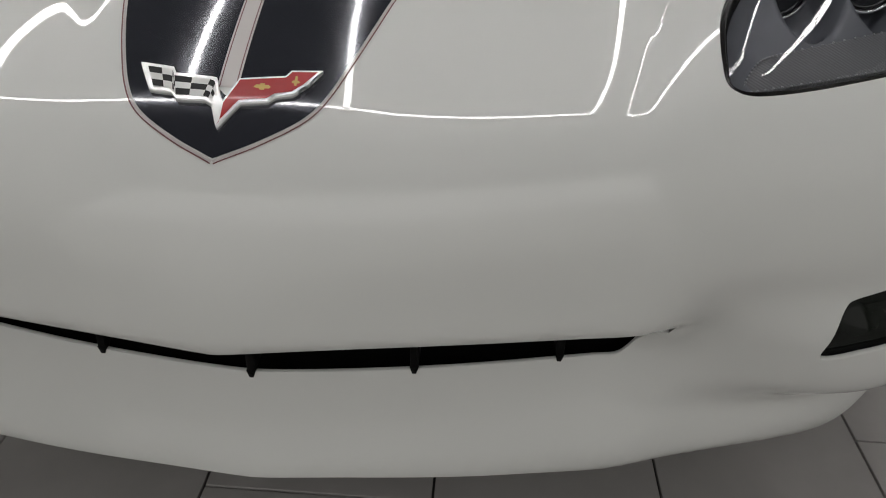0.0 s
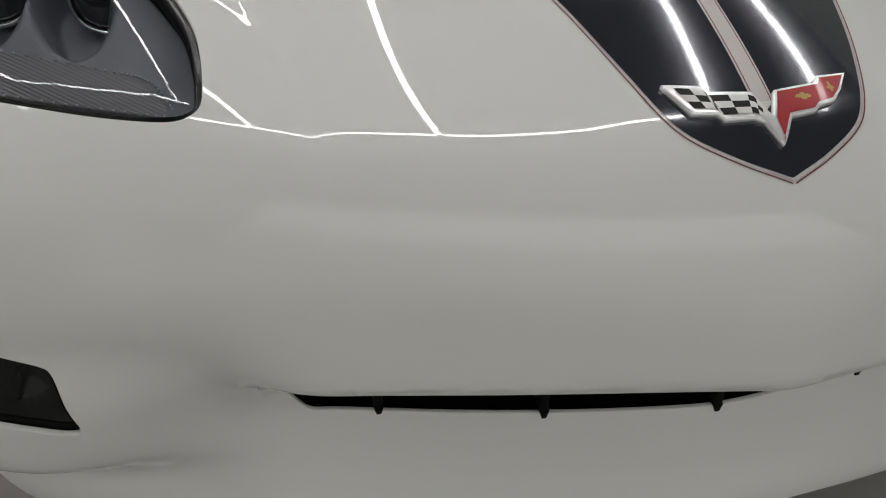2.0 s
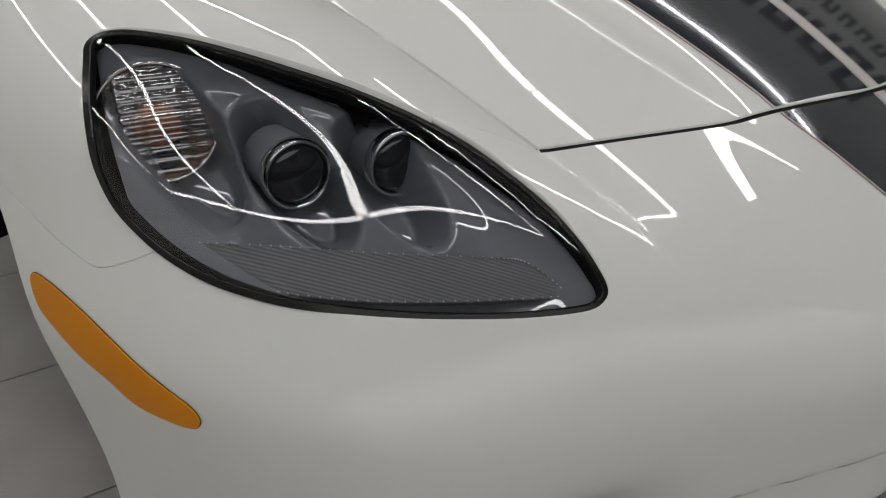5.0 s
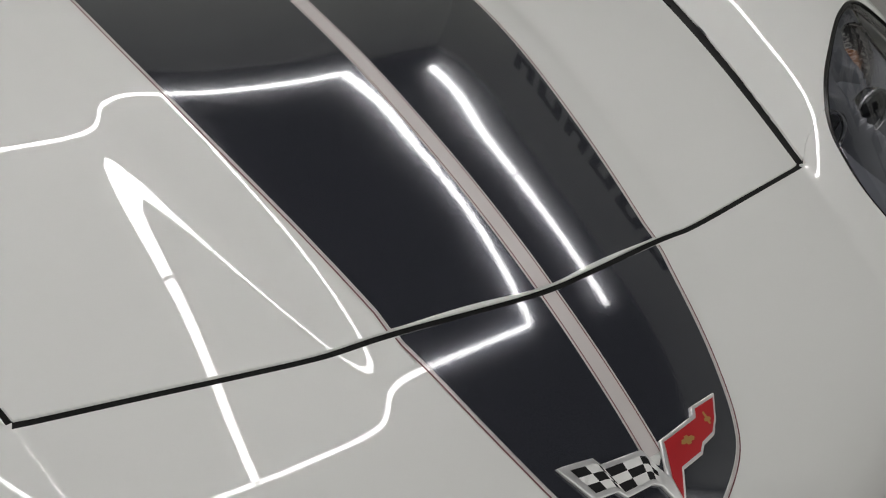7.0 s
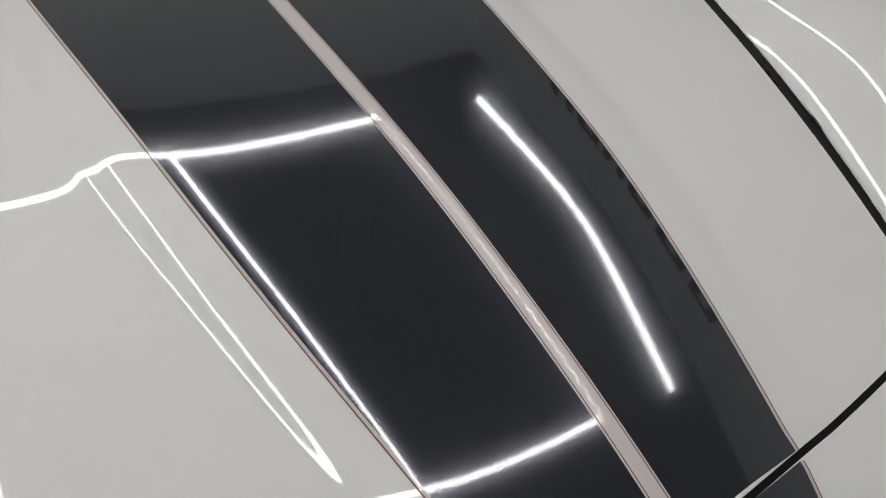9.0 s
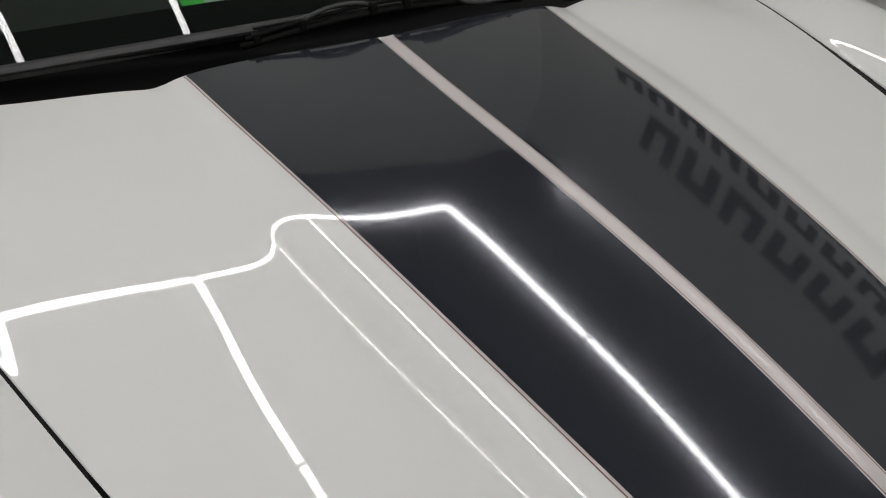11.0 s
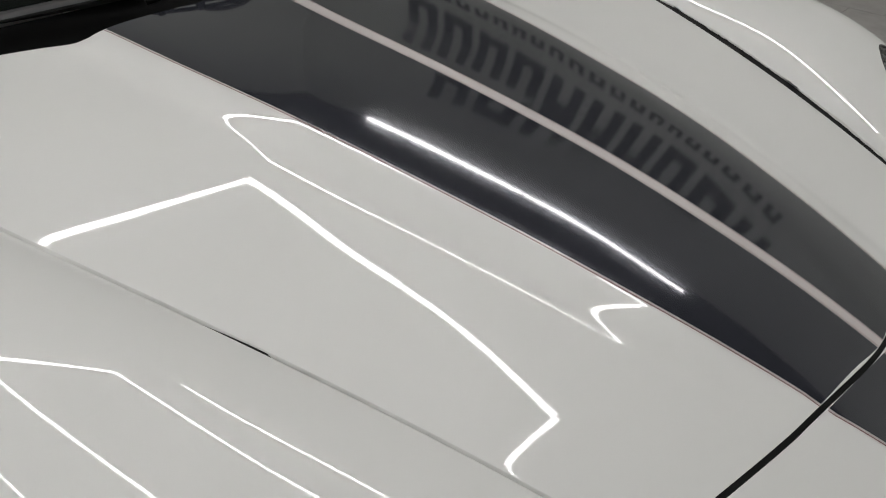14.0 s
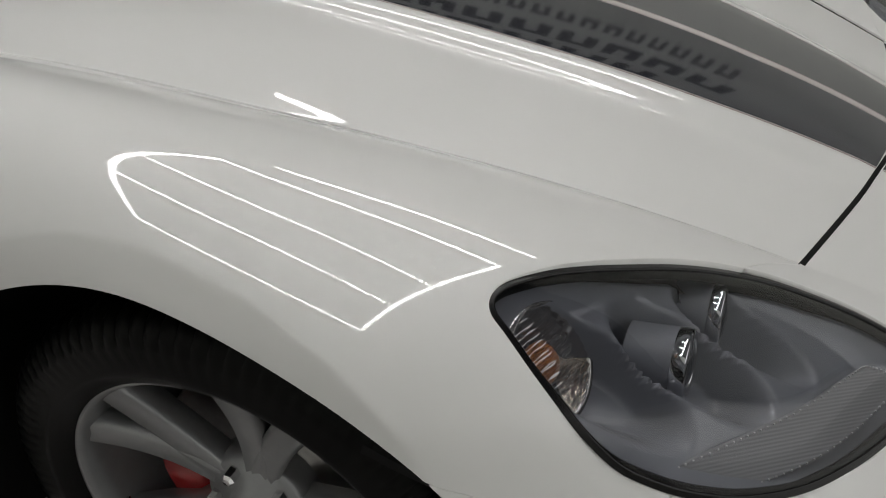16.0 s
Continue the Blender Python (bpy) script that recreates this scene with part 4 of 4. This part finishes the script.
    for p, q2 in zip(rings, rings[1:]):
        for k in range(len(arch) - 1):
            bm.faces.new((p[k], p[k + 1], q2[k + 1], q2[k]))
    bm.faces.new(rings[-1])
    part("arch_liner", mirror_bm(bm, sign), BLACK, car, "black plastic arch liner")
    return e


for sign in (-1, 1):
    wheel(sign)
    flap = sheet(bmesh.new(), lambda u, v: Vector((sign * (.760 + .09 * u), .55 + .05 * u * u + .02 * v, .035 + .16 * v)), 12, 4)
    bmesh.ops.solidify(flap, geom=flap.faces[:], thickness=.004)
    part("air_deflector", flap, RUBBER, car, "black rubber air deflector before the wheel")

# ---- cowl, windscreen and wipers ----
def screen_point(u, v):
    """A point of the windscreen: u across (-1 to 1), v up."""
    return Vector((.74 * u * (1 - .13 * v), 1.585 + .10 * u * u + .78 * v - .05 * v * v, .862 - .03 * u * u * (1 - v) + .40 * v - .05 * v * v))


part("windscreen", sheet(bmesh.new(), screen_point, 40, 20), SHADE_GLASS, car, "dark tinted windscreen").visible_shadow = False
part("screen_border", sheet(bmesh.new(), lambda u, v: screen_point(u, v * .10 - .01) + Vector((0, .004, -.006)), 40, 2), BLACK, car, "black border band of the windscreen")
part("dashboard", sheet(bmesh.new(), lambda u, v: Vector((.74 * u, 1.60 + .10 * u * u + .62 * v, .835 + .10 * v - .25 * max(0, v - .75))), 24, 10), DASH, car, "black dashboard top")
part("cabin_tub", box(bmesh.new(), (-.80, 1.66, .20), (.80, 2.42, .62), .03), DASH, car, "dark cabin behind the dashboard")
part("cowl", sheet(bmesh.new(), lambda u, v: Vector((.80 * u, 1.42 + .07 * u * u + .17 * v, .832 - .02 * u * u - .030 * math.sin(math.pi * v) + .010 * v)), 40, 8), BLACK, car, "black plastic cowl below the windscreen")
part("cowl_trim", sweep(bmesh.new(), [(-.80 + 1.6 * k / 30, 1.575 + .10 * (-1 + 2 * k / 30) ** 2, .866 - .03 * (-1 + 2 * k / 30) ** 2) for k in range(31)], .009, 8, .5), TRIM_GREY, car, "dark rubber trim at the foot of the windscreen")
for s in (-1, 1):
    part("pillar", sweep(bmesh.new(), [screen_point(s * 1.03, v) + Vector((s * .01, 0, .002)) for v in np.linspace(-.05, 1, 9)], .03, 10, .6), PAINT, car, "white windscreen pillar")
part("header", sweep(bmesh.new(), [screen_point(u, 1.02) for u in np.linspace(-1, 1, 13)], .03, 10, .5), PAINT, car, "white roof edge above the windscreen")


def rear_point(y, v):
    """A point of the body behind the front fenders: v runs from sill to belt (0 to .6) and over the deck (.6 to 1)."""
    w = np.interp(y, [1.60, 2.3, 3.0, 3.6, 4.1, 4.36], [.960, .925, .945, .968, .90, .80])
    top = np.interp(y, [1.60, 2.4, 3.2, 3.7, 4.36], [.835, .86, .925, .945, .90])
    sill_z = np.interp(y, [1.60, 3.9, 4.36], [.17, .19, .34])
    if v < .6:
        q = v / .6
        z = sill_z + (top - .05 - sill_z) * q
        return Vector((w * (.955 + .045 * math.sin(math.pi * min(1, q * 1.05))) - .05 * max(0, q - .75) * 2, y, z))
    q = (v - .6) / .4
    return Vector(((w - .075) * math.cos(q * math.pi / 2), y, top - .05 + .05 * math.sin(q * math.pi / 2)))


def roof_point(u, v):
    """A point of the roof and rear window: u across, v back."""
    y = 2.30 + 1.62 * v
    z = np.interp(v, [0, .12, .3, .55, 1], [1.205, 1.235, 1.225, 1.12, .945])
    w = np.interp(v, [0, .4, 1], [.66, .64, .50])
    return Vector((w * u * (1 + .25 * max(0, abs(u) - .75)), y, z - (z - .885) * max(0, abs(u) - .72) * 2.4 - .02 * u * u))


for sgn in (-1, 1):
    bm = bmesh.new()
    ny, nv = 90, 30
    g = [[bm.verts.new(rear_point(1.62 + 2.74 * a / ny, b / nv) * Vector((sgn, 1, 1))) for b in range(nv + 1)] for a in range(ny + 1)]
    for a in range(ny):
        for b in range(nv):
            c = (g[a][b].co + g[a + 1][b + 1].co) / 2
            if math.hypot(c.y - 3.62, c.z - .35) > .375 or c.x * sgn < .6:
                bm.faces.new((g[a][b], g[a + 1][b], g[a + 1][b + 1], g[a][b + 1])[::sgn])
    part("rear_quarter", bm, PAINT, car, "white door and rear quarter side")
part("tail_panel", sheet(bmesh.new(), lambda u, v: Vector((.80 * u * (.9 + .1 * v), 4.355 + .02 * (1 - u * u), .30 + .59 * v)), 16, 8), PAINT, car, "white tail panel")
bm = sheet(bmesh.new(), lambda u, v: roof_point(u * .72, v * .30), 20, 6)
part("roof", bm, PAINT, car, "white roof panel")
bm = sheet(bmesh.new(), lambda u, v: roof_point(u * .72, .30 + v * .70), 20, 12)
part("rear_window", bm, SHADE_GLASS, car, "dark tinted rear window")
for sgn in (-1, 1):
    bm = sheet(bmesh.new(), lambda u, v: roof_point(sgn * (.86 + .14 * u), v), 4, 16)
    part("side_window", bm, SHADE_GLASS, car, "dark tinted side window")
for old in [o for o in bpy.data.objects if o.name.split(".")[0] == "wheel"]:
    back = new("wheel")
    back.parent = car
    back.location = (0, 2.69, 0)
    back["label"] = "grey twin-spoke alloy rear wheel"
    for child in [c for c in bpy.data.objects if c.parent == old]:
        twin = new(child.name.split(".")[0], child.data)
        twin.parent = back


def wiper(tip, foot, elbow, pivot):
    """A wiper at rest: rubber blade under a bowed frame with claws, held by a cranked arm."""
    e = new("wiper")
    e.parent = car
    e["label"] = "black windscreen wiper at rest"
    tip, foot, elbow, pivot = Vector(tip), Vector(foot), Vector(elbow), Vector(pivot)

    def along(q, up=0.0):
        return tip.lerp(foot, q) + Vector((0, .006 * math.sin(math.pi * q), .018 * math.sin(math.pi * q) + up))
    part("blade", sweep(bmesh.new(), [along(q, -.009) for q in np.linspace(0, 1, 15)], .0035, 8, 1.8), RUBBER, e)
    part("blade_frame", sweep(bmesh.new(), [along(q, .002 + .004 * math.sin(math.pi * q)) for q in np.linspace(.02, .98, 15)], .0048, 8, .7), BLACK, e)
    for q0, q1 in ((.20, .44), (.56, .80)):
        part("yoke", sweep(bmesh.new(), [along(q, .002 + .013 * math.sin(math.pi * (q - q0) / (q1 - q0)) ** .6) for q in np.linspace(q0, q1, 9)], .0046, 8, .8), TRIM_GREY, e)
    for q in (.05, .20, .44, .56, .80, .95):
        c = along(q)
        part("claw", box(bmesh.new(), c - Vector((.006, .0065, .011)), c + Vector((.006, .0065, .007)), .0015), BLACK, e)
    mid = along(.66, .012)
    part("clip", box(bmesh.new(), mid - Vector((.018, .008, .009)), mid + Vector((.018, .008, .007)), .002), TRIM_GREY, e, "dark grey blade clip")
    arm = spline([mid, mid.lerp(elbow, .5) + Vector((0, .006, .002)), elbow, elbow.lerp(pivot, .5) + Vector((0, -.006, .004)), pivot + Vector((0, 0, .010))], 24)
    part("arm", sweep(bmesh.new(), [Vector(q) for q in arm], .0065, 8, .7), TRIM_GREY, e, "dark grey cranked wiper arm")
    part("pivot_cap", lathe(bmesh.new(), [(.001, .02), (.012, .019), (.016, .012), (.017, -.02)], Matrix.Translation(pivot), 20), BLACK, e)


wiper((-.222, 1.482, .876), (.292, 1.468, .876), (.190, 1.462, .878), (.41, 1.482, .866))
part("cowl_band", sheet(bmesh.new(), lambda u, v: Vector((-.52 + .34 * u, 1.545 + .03 * v + .10 * (-.65 + .42 * u) ** 2, .868 - .03 * (-.65 + .42 * u) ** 2 + .006 * math.sin(math.pi * v))), 30, 5), TRIM_GREY, car, "dark grey rubber band at the cowl")

# paper behind the glass
note = tagged(new("paper_sheet"), "pale green printed paper sheet on the dashboard", "paper")
note.location = (-.04, 1.76, .872)
note.rotation_euler = (radians(9), 0, radians(-4))
part("sheet", box(bmesh.new(), (-.165, -.11, 0), (.165, .115, .0008)), PAPER, note, smooth=False)
for k in range(7):
    part("print_bar", box(bmesh.new(), (-.15, -.09 + .026 * k, .0010), (.02 + .11 * ((k * 37) % 10) / 10, -.083 + .026 * k, .0013)), INK, note, smooth=False)
part("green_tab", box(bmesh.new(), (-.205, -.03, -.001), (-.165, .12, .0004)), GREEN, note, "bright green tab", smooth=False)

# ---- floor tiles, running bond ----
TILE = .325
rnd = random.Random(2)
tile_mesh = bpy.data.meshes.new("floor_tile")
bm = box(bmesh.new(), (-TILE / 2 + .0018, -TILE / 2 + .0018, -.009), (TILE / 2 - .0018, TILE / 2 - .0018, 0), .0012)
bm.to_mesh(tile_mesh)
bm.free()
tile_mesh.materials.append(TILE_PALE)
floor_ob = bpy.data.objects["floor"]
rest = bmesh.new()
i0, i1 = int((WEST - .84) / TILE) - 1, int((EAST - .84) / TILE) + 1
for i in range(i0, i1 + 1):
    x = .84 + TILE * (i + .5)
    for j in range(-14, 20):
        y = (.43 if i % 2 == 0 else .25) + TILE * (j + .5)
        lo = (max(WEST, x - TILE / 2 + .0018), max(SOUTH, y - TILE / 2 + .0018))
        hi = (min(EAST, x + TILE / 2 - .0018), min(NORTH, y + TILE / 2 - .0018))
        if hi[0] - lo[0] < .01 or hi[1] - lo[1] < .01:
            continue
        if -1.9 < x < 3.2 and -.9 < y < 2.0:
            ob = new("floor_tile", tile_mesh)
            ob.location = (x, y, rnd.uniform(-.0006, .0004))
            ob.parent = floor_ob
        else:
            box(rest, (*lo, -.009), (*hi, 0))
ob = part("outer_tiles", rest, TILE_PALE, floor_ob, smooth=False)
ob["kind"] = "stuff"
